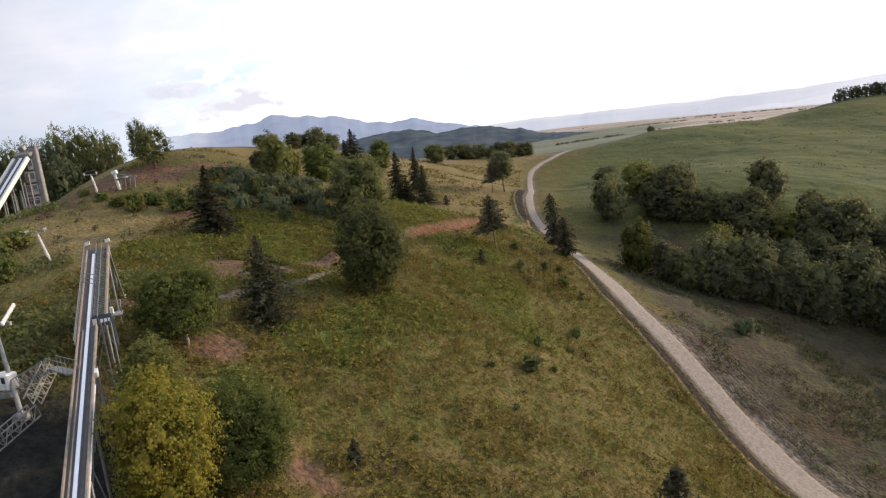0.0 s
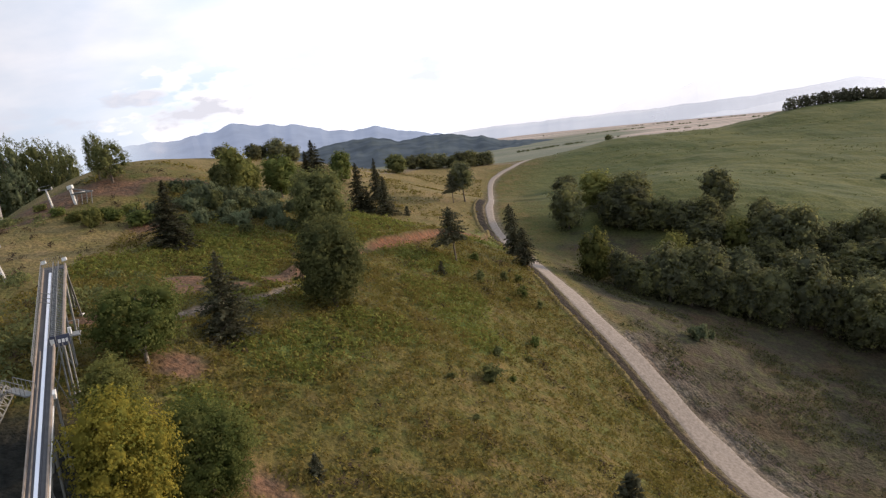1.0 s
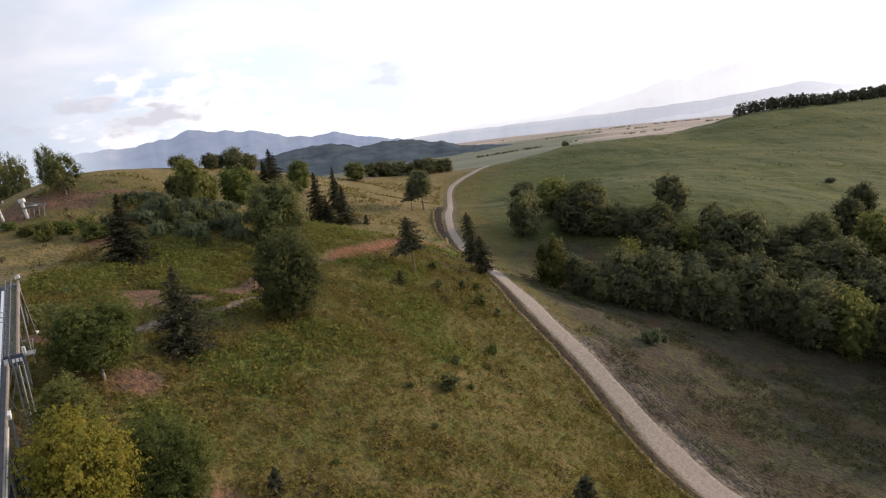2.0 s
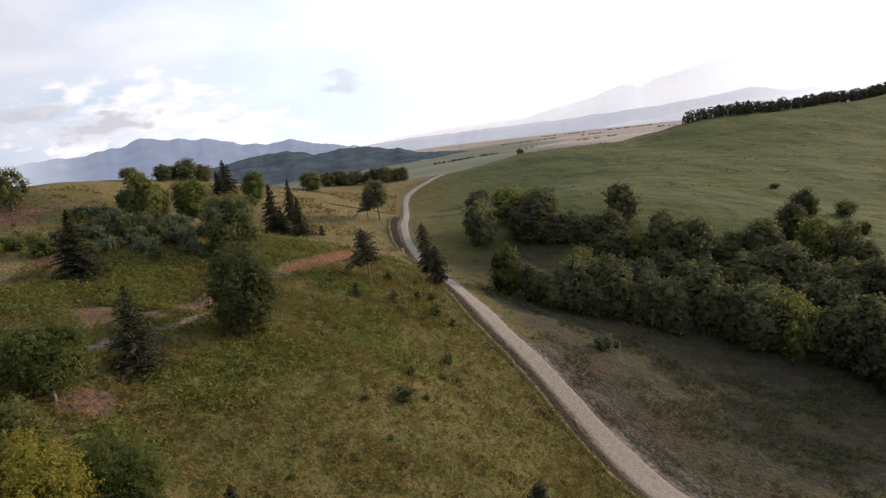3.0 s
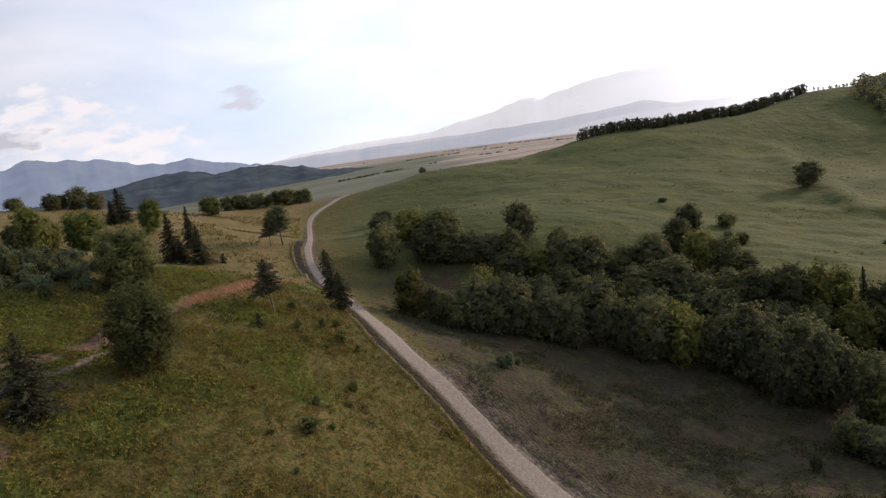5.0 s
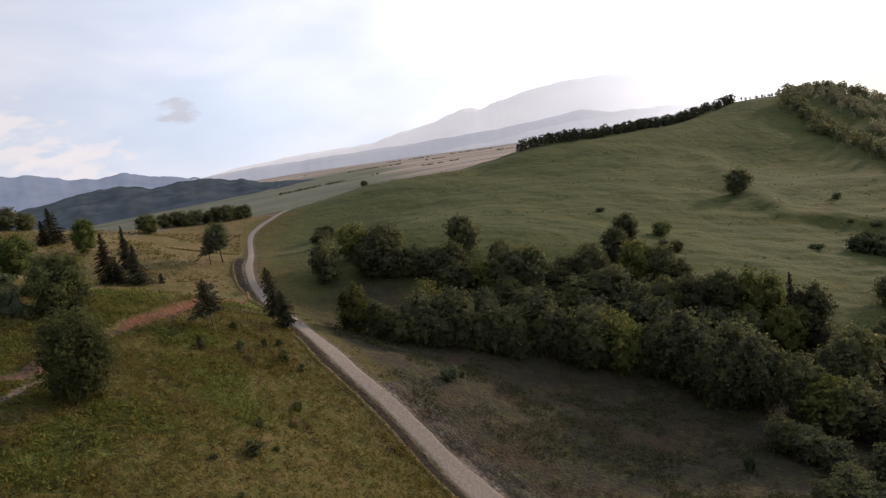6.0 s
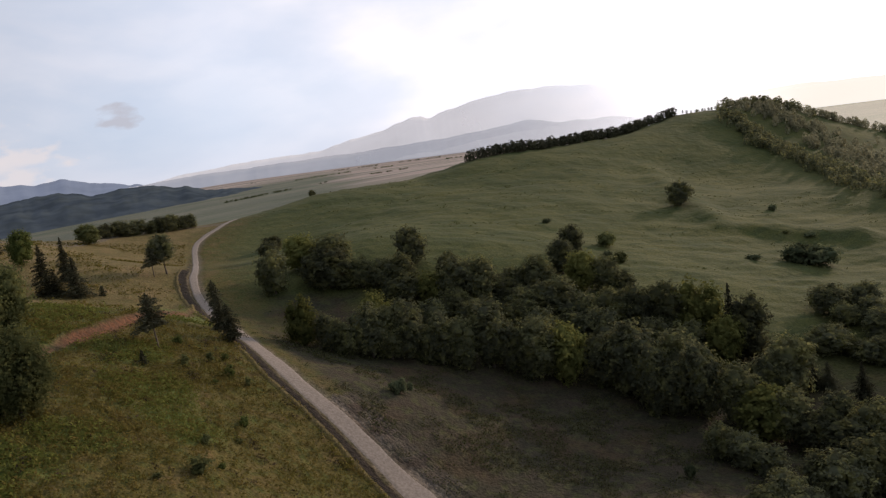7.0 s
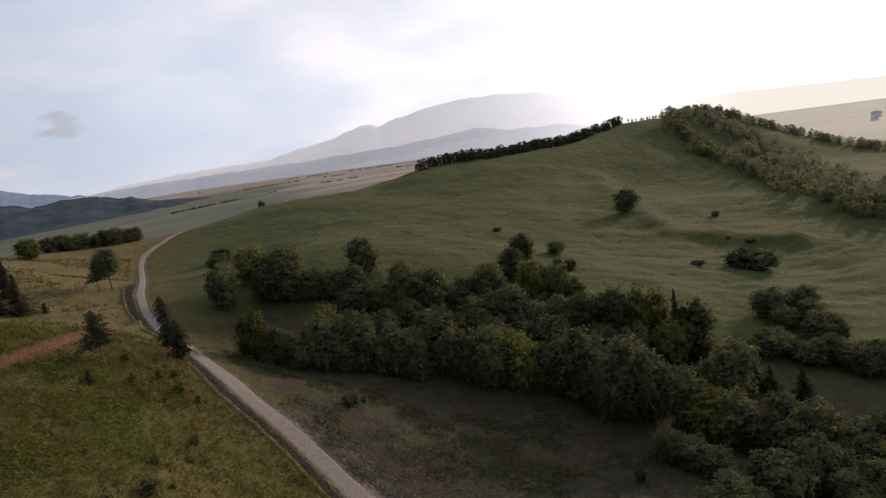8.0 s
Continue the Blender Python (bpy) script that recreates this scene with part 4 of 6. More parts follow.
def broadleaf(mat, h=11.0, w=9.0, foot=0.12, leaves=3000, leaf=0.36, lobes=15, bark=BARK, full=1.0, loose=0.35, spread=0.42, per=7, spray=1.7, dense=0.66, broad=0.85):
    """A broadleaf tree: tapered trunk and limbs, and a crown of leafy boughs, each a dense uneven clump under a coat of single leaves."""
    root = new("tree")
    cz, rz, rx = h * (foot + 1) / 2, h * (1 - foot) / 2, w / 2
    boughs = []
    for i in range(lobes):
        a, u = i * 2.4 + RNG.uniform(-0.5, 0.5), (i + 0.5) / lobes * 1.9 - 0.95
        f = RNG.uniform(0.5, 0.72) * full
        q = math.sqrt(max(0.08, 1 - abs(u) ** 2.4))
        r = rx * RNG.uniform(spread - 0.09, spread + 0.09)
        p = np.array([math.cos(a) * q * rx * f, math.sin(a) * q * rx * f, cz + u * rz * 0.76])
        p[2] = min(p[2], h - r * RNG.uniform(0.8, 1.05))
        boughs.append((p, r))
    boughs.append((np.array([0, 0, cz + rz * 0.1]), rx * 0.6))
    centre, rad = np.array([p for p, _ in boughs]), np.array([r for _, r in boughs])
    tall = np.array([1, 1, min(1.1, max(0.8, h / w))])
    # sprays of leaves over the boughs, none inside a neighbour
    twigs = leaves // per
    pick = RNG.choice(len(boughs), twigs * 4, p=rad ** 2 / (rad ** 2).sum())
    way = RNG.normal(size=(twigs * 4, 3))
    way /= np.linalg.norm(way, axis=1)[:, None]
    lump = np.array([noise.noise(Vector(d * 2.6) + Vector((i * 7.1, 0, 0))) for d, i in zip(way, pick)])
    tip = centre[pick] + way * tall * (rad[pick] * (RNG.uniform(0.78, 1.04, len(pick)) + lump * 0.3))[:, None]
    gap = np.linalg.norm((tip[:, None] - centre[None]) / tall, axis=2) / rad[None]
    gap[np.arange(len(pick)), pick] = 9
    ok = np.flatnonzero((gap.min(axis=1) > 0.78) & (tip[:, 2] > h * foot * 0.6 + 0.1))[:twigs]
    tip, way = tip[ok], way[ok]
    shoot = way * np.array([1, 1, 0.6]) + np.array([0, 0, 0.15]) + RNG.normal(size=way.shape) * 0.25
    shoot /= np.linalg.norm(shoot, axis=1)[:, None]
    side = np.cross(shoot, np.array([0, 0, 1.0]))
    side /= np.linalg.norm(side, axis=1)[:, None] + 1e-6
    u, v = RNG.uniform(-0.6, 1, (len(tip), per, 1)), RNG.uniform(-1, 1, (len(tip), per, 1))
    ln = leaf * spray
    c = tip[:, None] + shoot[:, None] * u * ln + side[:, None] * v * ln * 0.55 * (1.15 - np.abs(u)) + RNG.normal(size=(len(tip), per, 3)) * leaf * 0.3
    c[:, :, 2:] -= 0.12 * ln * np.maximum(u, 0) ** 2
    c, way = c.reshape(-1, 3), np.repeat(way, per, 0)
    body = c - np.array([0, 0, cz * 0.8])
    body /= np.linalg.norm(body, axis=1)[:, None] + 1e-6
    nrm = way * 0.4 + body * 0.5 + np.array([0, 0, 0.2]) + RNG.normal(size=c.shape) * loose
    size = leaf * RNG.uniform(0.6, 1.35, len(c))
    leafy = quad_cloud("crown", c, nrm, size, broad, mat)
    # the dense inside of each bough
    v, f = [], []
    for k, (p, r) in enumerate(boughs):
        lump = np.array([noise.noise(Vector(d * 2.6) + Vector((k * 7.1, 0, 0))) for d in BOUGH_V])
        fine = np.array([noise.noise(Vector(d * 6.0) + Vector((k * 3.1, 5, 0))) for d in BOUGH_V])
        q = p + BOUGH_V * tall * (r * (dense + lump * 0.3 + fine * 0.2))[:, None]
        q[:, 2] = np.maximum(q[:, 2], h * foot * 0.6 + 0.1)
        f.append(BOUGH_F + len(v) * len(BOUGH_V))
        v.append(q)
    bm = bmesh.new()
    inner = bpy.data.meshes.new("boughs")
    inner.from_pydata(np.concatenate(v).tolist(), [], np.concatenate(f).tolist())
    inner.polygons.foreach_set("use_smooth", np.ones(len(inner.polygons), bool))
    bm.from_mesh(inner)
    bm.from_mesh(leafy)
    bm.to_mesh(leafy)
    bm.free()
    bpy.data.meshes.remove(inner)
    part("crown", leafy, root)
    r0 = 0.018 * h + 0.04
    top = h * 0.82
    wob = RNG.normal(size=(5, 2)) * 0.02 * h
    trunk = [((wob[i, 0] * i / 4, wob[i, 1] * i / 4, top * i / 4 - (0.35 if i == 0 else 0)), r0 * (1.35 if i == 0 else 1 - 0.21 * i)) for i in range(5)]
    runs = [trunk]
    for p, r in boughs[::3]:
        z0 = max(h * foot * 0.9, p[2] - rx * 0.7)
        z0 = min(z0, top * 0.8)
        s = np.array([0, 0, z0])
        runs.append([(tuple(s), r0 * 0.5), (tuple(s * 0.45 + p * 0.55 + np.array([0, 0, 0.15 * rx])), r0 * 0.3), (tuple(p), r0 * 0.12)])
    part("trunk", tubes("trunk", runs, bark), root)
    return root


def conifer(mat, h=12.0, w=5.5, clear=0.04, whorls=34, arms=8, droop=0.32, ragged=0.3, power=0.75):
    """A spruce: straight trunk, whorls of drooping branches with hanging sprays."""
    root = new("tree")
    cs, ns, sz, runs = [], [], [], []
    r0 = 0.012 * h + 0.03
    runs.append([((0, 0, -0.3), r0 * 1.3), ((0, 0, h * 0.3), r0 * 0.85), ((0.03, 0, h * 0.7), r0 * 0.45), ((0, 0, h), 0.015)])
    for i in range(whorls):
        k = i / (whorls - 1)
        z0 = h * (clear + (0.97 - clear) * k)
        reach = w / 2 * (1 - k) ** power + 0.12
        for j in range(max(4, int(arms * (1 - 0.4 * k)))):
            a = j * 2 * math.pi / max(4, int(arms * (1 - 0.4 * k))) + i * 1.1 + RNG.uniform(-0.3, 0.3)
            ln = reach * RNG.uniform(1 - ragged * 1.6, 1 + ragged)
            z = z0 + RNG.uniform(-0.025, 0.025) * h * (1 - k)
            d = np.array([math.cos(a), math.sin(a), 0])
            lift = RNG.uniform(-0.05, 0.2) + 0.35 * k
            runs.append([((0, 0, z), 0.03), (tuple(d * ln * 0.6 + np.array([0, 0, z + (lift * 0.6 - droop * 0.36) * ln])), 0.015),
                         (tuple(d * ln + np.array([0, 0, z + (lift - droop) * ln])), 0.006)]) if j % 2 == 0 and k < 0.85 else None
            m = max(4, int(ln / 0.2))
            for q in range(m):
                f = (q + 0.6) / m
                p = d * ln * f + np.array([0, 0, z + (lift * f - droop * f * f) * ln])
                side = np.array([-d[1], d[0], 0])
                for s in (-1, 1, 0.4):
                    spread = (1.05 - f) * 0.34 * ln + 0.08
                    cs.append(p + side * s * spread * RNG.uniform(0.3, 1.0) + np.array([0, 0, -RNG.uniform(0, 0.35)]))
                    ns.append(np.array([0, 0, 1.0]) + RNG.normal(size=3) * 0.55)
                    sz.append(RNG.uniform(0.34, 0.72) * (0.55 + 0.45 * min(1, ln / 1.5)))
    part("crown", quad_cloud("crown", np.array(cs), np.array(ns), np.array(sz), 0.42, mat), root)
    part("trunk", tubes("trunk", runs, BARK, 5), root)
    return root


class Kind:
    """A few models of one kind of plant, planted again and again."""

    def __init__(self, name, models, size):
        self.name, self.models, self.size, self.used, self.turn = name, models, size, set(), 0

    def plant(self, x, y, h, w, label, category="tree", group="", sink=0.15):
        k = self.turn % len(self.models)
        self.turn += 1
        h0, w0 = self.size
        m = Matrix.LocRotScale((x, y, at(x, y) - sink), Euler((RNG.uniform(-0.03, 0.03), RNG.uniform(-0.03, 0.03), RNG.uniform(0, 6.28))), (w / w0, w / w0, h / h0))
        src = self.models[k]
        if k in self.used:
            ob = src.copy()
            scene.collection.objects.link(ob)
            for c in src.children:
                o = c.copy()
                scene.collection.objects.link(o)
                o.parent = ob
        else:
            ob = src
            self.used.add(k)
        ob.name = self.name
        ob.matrix_basis = m
        tagged(ob, label, category, group)
        return ob

    def tidy(self):
        for k, src in enumerate(self.models):
            if k not in self.used:
                for c in list(src.children):
                    bpy.data.objects.remove(c)
                bpy.data.objects.remove(src)


def plant_all():
    leafy = Kind("broadleaf_tree", [broadleaf(m, foot=0.03, leaves=4200, leaf=0.44, lobes=16, full=1.0, spread=0.38) for m in (LEAF, LEAF_DEEP, LEAF_OLIVE)], (11, 9))
    dark = Kind("broadleaf_tree", [broadleaf(m, foot=0.0, leaves=3400, leaf=0.54, lobes=n, full=f, spread=q) for m, n, f, q in
                                   ((LEAF_DARK, 12, 0.95, 0.44), (LEAF_UMBER, 10, 0.9, 0.47), (LEAF_DARK, 14, 1.0, 0.41), (LEAF_DARK, 11, 0.95, 0.46), (LEAF_UMBER, 13, 0.95, 0.43))], (11, 9))
    lofty = Kind("broadleaf_tree", [broadleaf(m, 15, 8.8, 0.0, 4200, 0.52, n, full=0.95, spread=q) for m, n, q in ((LEAF_DARK, 17, 0.45), (LEAF_UMBER, 15, 0.48), (LEAF_DARK, 18, 0.43))], (15, 8.8))
    bright = Kind("broadleaf_tree", [broadleaf(LEAF_OLIVE, foot=0.0, leaves=3400, leaf=0.54, lobes=n, full=0.98, spread=0.42) for n in (12, 15)], (11, 9))
    wood = Kind("broadleaf_tree", [broadleaf(m, foot=0.0, leaves=11000, leaf=0.19, lobes=n, full=1.1, loose=0.45, spread=0.31, per=9, spray=2.0, dense=0.36) for m, n in ((LEAF_DEEP, 26), (LEAF_GREY, 22), (LEAF_DEEP, 30))], (11, 9))
    edge = Kind("broadleaf_tree", [broadleaf(LEAF_DEEP, 11, n, 0.05, 9000, 0.22, 30, full=1.15, loose=0.45, spread=0.25, per=9, spray=2.8, dense=0.45) for n in (7.5, 9.0)], (11, 8.2))
    fir = Kind("spruce_tree", [conifer(NEEDLE, ragged=0.35, whorls=32, power=0.85), conifer(NEEDLE, ragged=0.42, whorls=30, power=0.8), conifer(NEEDLE, droop=0.5, ragged=0.4, whorls=30, power=0.8)], (12, 5.0))
    column = Kind("spruce_tree", [conifer(NEEDLE, 11, 4.4, 0.08, 30, 8, 0.55, 0.4, 0.42), conifer(NEEDLE, 11, 4.4, 0.14, 26, 8, 0.5, 0.45, 0.45)], (11, 4.4))
    bush = Kind("bush", [broadleaf(m, 3.2, 5.0, 0.0, 800, 0.42, 12, spread=0.36, full=1.05) for m in (LEAF_GREY, LEAF_DEEP, LEAF_GREY, LEAF_GREY)], (3.2, 5.0))
    sprig = Kind("young_spruce", [conifer(NEEDLE, 2.0, 1.7, 0.0, 9, 7, 0.15), conifer(NEEDLE, 2.0, 1.6, 0.0, 8, 6, 0.1, 0.4)], (2.0, 1.65))
    scrub = Kind("shrub", [broadleaf(m, 1.6, 1.5, 0.0, 300, 0.22, 7) for m in (LEAF_DEEP, LEAF)], (1.6, 1.5))
    pine = Kind("pine_tree", [conifer(NEEDLE, 10, 5.3, 0.40, 16, 9, 0.2, 0.4, 0.5)], (10, 5.3))
    big = Kind("broadleaf_tree", [broadleaf(LEAF_DEEP, 11.7, 9.8, 0.02, 15000, 0.30, 34, full=1.2, loose=0.4, spread=0.30, spray=3.2, dense=0.6)], (11.7, 9.8))
    round_tree = Kind("broadleaf_tree", [broadleaf(LEAF_DEEP, 11.5, 10, 0.0, 9000, 0.38, 24, full=1.1, loose=0.4, spread=0.34, spray=2.8, dense=0.66)], (11.5, 10))
    fruit = Kind("fruit_tree", [broadleaf(LEAF, 7.4, 7.7, 0.14, 10000, 0.22, 28, PALE_BARK, full=1.2, loose=0.45, spread=0.28, spray=3.4, dense=0.5)], (7.4, 7.7))
    gold = Kind("yellowing_tree", [broadleaf(LEAF_YELLOW, 11, 7.2, 0.03, 22000, 0.19, 42, full=1.15, loose=0.45, spread=0.27, per=11, spray=4.2, dense=0.5), broadleaf(LEAF_OLIVE, 10.6, 5.4, 0.03, 14000, 0.19, 32, full=1.15, loose=0.45, spread=0.3, per=11, spray=4.2, dense=0.5)], (11, 6.5))
    tall = Kind("broadleaf_tree", [broadleaf(LEAF_DARK, 11, 6.8, 0.3, 3500, 0.40, 14)], (11, 6.8))
    low = Kind("broadleaf_tree", [broadleaf(LEAF, 8.8, 8.0, 0.0, 22000, 0.19, 38, full=1.15, loose=0.45, spread=0.28, per=11, spray=4.2, dense=0.5)], (8.8, 8.0))
    for x, y, h, w in RIDGE_SPRUCES:
        fir.plant(x, y, h, w, "dark green spruce standing in the meadow", "conifer")
    for x, y, h, w in ROAD_SPRUCES:
        ob = column.plant(x, y, h, w, "ragged dark spruce leaning beside the gravel road", "conifer")
        ob.matrix_basis = Matrix.Translation(ob.location) @ Matrix.Rotation(radians(-1.5), 4, "Y") @ Matrix.Translation(-ob.location) @ ob.matrix_basis
    for x, y, h, w in YOUNG_SPRUCES:
        sprig.plant(x, y, h, w, "small young spruce growing in the grass", "sapling")
    for x, y, h, w in PINES:
        pine.plant(x, y, h, w, "pine with a bare lower trunk on the slope", "conifer")
    for i, (x, y, h, w) in enumerate(RIDGE_TREES):
        if i == 0:
            big.plant(x, y, h, w, "large round green tree on the meadow slope")
        elif i == 2:
            round_tree.plant(x, y, h, w, "broad olive-green tree above the bushes")
        elif i == 8:
            tall.plant(x, y, h, w, "dark narrow tree on a bare trunk")
        else:
            (bright if i == 3 else edge if i > 8 else leafy).plant(x, y, h, w, "green broadleaf tree on the dry ridge", group="trees on the ridge")
    fruit.plant(-28.8, 71.2, 8.2, 8.8, "spreading green fruit tree beside bare soil")
    gold.plant(-23.0, 48.9, 12.3, 6.4, "broadleaf tree with leaves turning yellow")
    gold.plant(-26.9, 57.6, 9.6, 6.0, "olive tree with leaves beginning to yellow")
    low.plant(-19.6, 55.5, 8.1, 7.9, "dense dark green tree branching to the ground")
    for x, y, h, w in ((-54.9, 254.1, 5.5, 5.8), (-64.4, 250.2, 4.0, 5.6), (-54, 262, 4.8, 6), (-49, 262, 7.4, 8), (-44, 264, 6.0, 7)):
        dark.plant(x, y, h, w, "dark rounded tree behind the ridge", group="grove behind the ridge")
    for i in range(9):
        x, y = -4 + i * 4.0 + RNG.uniform(-1, 1), 318 + i * 1.7 + RNG.uniform(-1.5, 1.5)
        dark.plant(x, y, RNG.uniform(4.6, 7.0), RNG.uniform(6, 8.5), "dark rounded tree in the row on the ridge", group="row of trees on the ridge")
    for x, y, h, w in WOOD_LEFT:
        wood.plant(x, y, h, w, "dark green tree at the wood's edge", group="trees of the wood")
    copse = list(COPSE_BACK + COPSE_MIDDLE + COPSE_FRONT + COPSE_LOWER)
    for i, a in enumerate(copse[:]):
        for b in copse[:i]:
            gap = math.hypot(a[0] - b[0], a[1] - b[1])
            if 6 < gap < 12 and RNG.uniform() < 0.4 and min(a[1], b[1]) > 105:
                k = RNG.uniform(0.4, 0.6)
                q = [u * k + v * (1 - k) for u, v in zip(a, b)]
                if min(math.hypot(q[0] - c[0], q[1] - c[1]) for c in copse) > 4.2:
                    copse.append((q[0], q[1], q[2] * RNG.uniform(0.4, 0.65), min(q[3], 6.5)))
    for i, (x, y, h, w) in enumerate(copse):
        sunny = (h > 8 and i % 9 == 2) or math.hypot(x - 33.3, y - 156.2) < 1
        w = max(w * 1.06, 0.56 * h)
        (bright if sunny else lofty if h > 1.4 * w else dark).plant(x, y, h, w, ("olive-green" if sunny else "dark") + " leafy tree of the copse in the hollow", group="trees of the copse")
    for x, y, h, w in COPSE_SPRUCES:
        fir.plant(x, y, h, w * 1.2, "dark spruce rising out of the copse", "conifer")
    for x, y, h, w in HILL_SHRUBS:
        bush.plant(x, y, h, w, "low dark shrub on the green hillside", "bush")
    for x, y, h, w in HILL_TREES + ((92.5, 377.5, 4.6, 4.2),):
        dark.plant(x, y, h, w, "lone round tree on the green hillside")
    for x, y, h, w in HEDGE_TREES:
        dark.plant(x, y, h, w * 1.05, "bushy dark tree in the hillside hedge", group="trees of the hedge")
    for x, y, h, w in SAPLINGS:
        if x > 30:
            bush.plant(x, y, h, w, "dark round bush on the rough verge", "bush", "", 0.05)
        elif h > 2.1:
            sprig.plant(x, y, h, w, "small young spruce growing in the grass", "sapling", "saplings on the meadow", 0.05)
        else:
            scrub.plant(x, y, h * 1.3, w * 1.4, "small dark green shrub growing in the grass", "shrub", "shrubs on the meadow", 0.05)
    thicket = Kind("bush", [broadleaf(m, 3.2, 5.0, 0.0, 1000, 0.36, 12, spread=0.36, full=1.05) for m in (LEAF, LEAF_OLIVE)], (3.2, 5.0))
    for x, y, h, w in BUSHES:
        if x < -48:
            thicket.plant(x, y, h * 0.9, w * 0.8, "fresh green bush on the bank", "bush", "bushes on the bank")
            continue
        bush.plant(x, y, h * 1.1, w * 0.75, "grey-green willow bush on the bank", "bush", "bushes on the bank")
        if y > 120:
            for _ in range(3):
                a, d = RNG.uniform(0, 6.28), RNG.uniform(2.2, 4.6)
                bush.plant(x + d * math.cos(a), y + d * math.sin(a), h * RNG.uniform(0.5, 1.0), w * RNG.uniform(0.4, 0.7), "grey-green willow bush on the bank", "bush", "bushes on the bank")
    for k in (thicket, leafy, dark, lofty, bright, fir, column, bush, sprig, pine, big, round_tree, fruit, gold, low, tall, scrub, wood):
        k.tidy()


plant_all()


def ridge_woods():
    """Low trees along the hill's crest and down its far shoulder, too far off to tell apart."""
    def belt(name, line, n, h, wide, mat, label, seed):
        r = np.random.default_rng(seed)
        cs, ns, sz = [], [], []
        for i in range(n):
            k = i / max(1, n - 1) * (len(line) - 1)
            j = min(int(k), len(line) - 2)
            f = k - j
            x = line[j][0] * (1 - f) + line[j + 1][0] * f + r.normal() * wide
            y = line[j][1] * (1 - f) + line[j + 1][1] * f + r.normal() * wide
            g, hh = at(x, y), h * r.uniform(0.6, 1.25)
            ww = hh * r.uniform(0.28, 0.45)
            m = 90
            d = r.normal(size=(m, 3))
            d /= np.linalg.norm(d, axis=1)[:, None]
            taper = 1.0 if r.uniform() < 0.6 else 0.55
            p = d * np.array([ww, ww, hh * 0.5]) * r.uniform(0.8, 1.05, (m, 1))
            p[:, :2] *= (1 - (1 - taper) * (p[:, 2:] / hh + 0.5))
            cs.append(p + np.array([x, y, g + hh * 0.46]))
            ns.append(d + r.normal(size=(m, 3)) * 0.5)
            sz.append(r.uniform(0.8, 1.5, m) * hh / 7)
        me = quad_cloud(name, np.concatenate(cs), np.concatenate(ns), np.concatenate(sz), 0.8, mat)
        tagged(new(name, me), label, "woods", kind="stuff")
    belt("crest_woods", ((182, 380), (212, 380), (230, 381), (255, 388), (280, 396), (306, 402), (327, 411), (361, 419)), 260, 5.6, 1.6, NEEDLE, "dark belt of trees along the hill crest", 3)
    belt("crest_bushes", ((372, 421), (395, 426), (412, 428)), 22, 2.4, 2.0, LEAF_DARK, "small bushes on the hilltop", 4)
    belt("summit_woods", ((416, 424), (432, 418), (442, 408), (450, 396)), 90, 7.2, 6.0, LEAF_DARK, "dark wood on the hilltop", 5)
    belt("shoulder_woods", ((386, 396), (376, 372), (366, 345), (364, 322), (350, 290), (326, 252), (308, 210), (296, 188)), 330, 6.0, 5.0, LEAF_DARK, "dark wood running down the hill's shoulder", 6)
    belt("crown_woods", ((412, 412), (424, 384), (416, 352), (400, 320), (378, 282), (345, 232), (322, 200)), 300, 6.0, 9.0, LEAF_HAZY, "hazy green wood over the hill's shoulder", 16)
    belt("flank_woods", ((450, 398), (462, 390), (472, 379), (482, 372), (489, 358), (498, 348), (506, 336), (511, 326)), 130, 5.4, 3.2, LEAF_HAZY, "hazy trees lining the hill's falling flank", 21)


ridge_woods()


def hedgerows():
    """Lines of field trees on the plain."""
    r = np.random.default_rng(12)
    for k, (a0, a1, d0, d1) in enumerate(((7, 27, 1500, 1900), (12, 36, 2300, 2500), (9, 24, 3000, 3200), (46, 64, 2300, 2200))):
        n = 220
        f = np.sort(r.uniform(0, 1, n))
        keep = vnoise(f * 14, np.full(n, k * 3.0), 5) > 0.55
        f = f[keep]
        a, d = np.radians(a0 + (a1 - a0) * f), d0 + (d1 - d0) * f + r.normal(size=len(f)) * 6
        x, y = d * np.sin(a), d * np.cos(a)
        hh = r.uniform(2, 4.5, len(f))
        c = np.repeat(np.stack([x, y, ground_z(x, y) + hh * 0.45], 1), 14, 0)
        h2 = np.repeat(hh, 14)
        c = c + r.normal(size=c.shape) * np.stack([h2 * 0.5, h2 * 0.5, h2 * 0.22], 1)
        me = quad_cloud("hedgerow", c, r.normal(size=c.shape), h2 * 0.6, 0.8, LEAF_GREY)
        tagged(new("hedgerow", me), "line of field trees across the plain", "hedgerow", kind="stuff")


hedgerows()


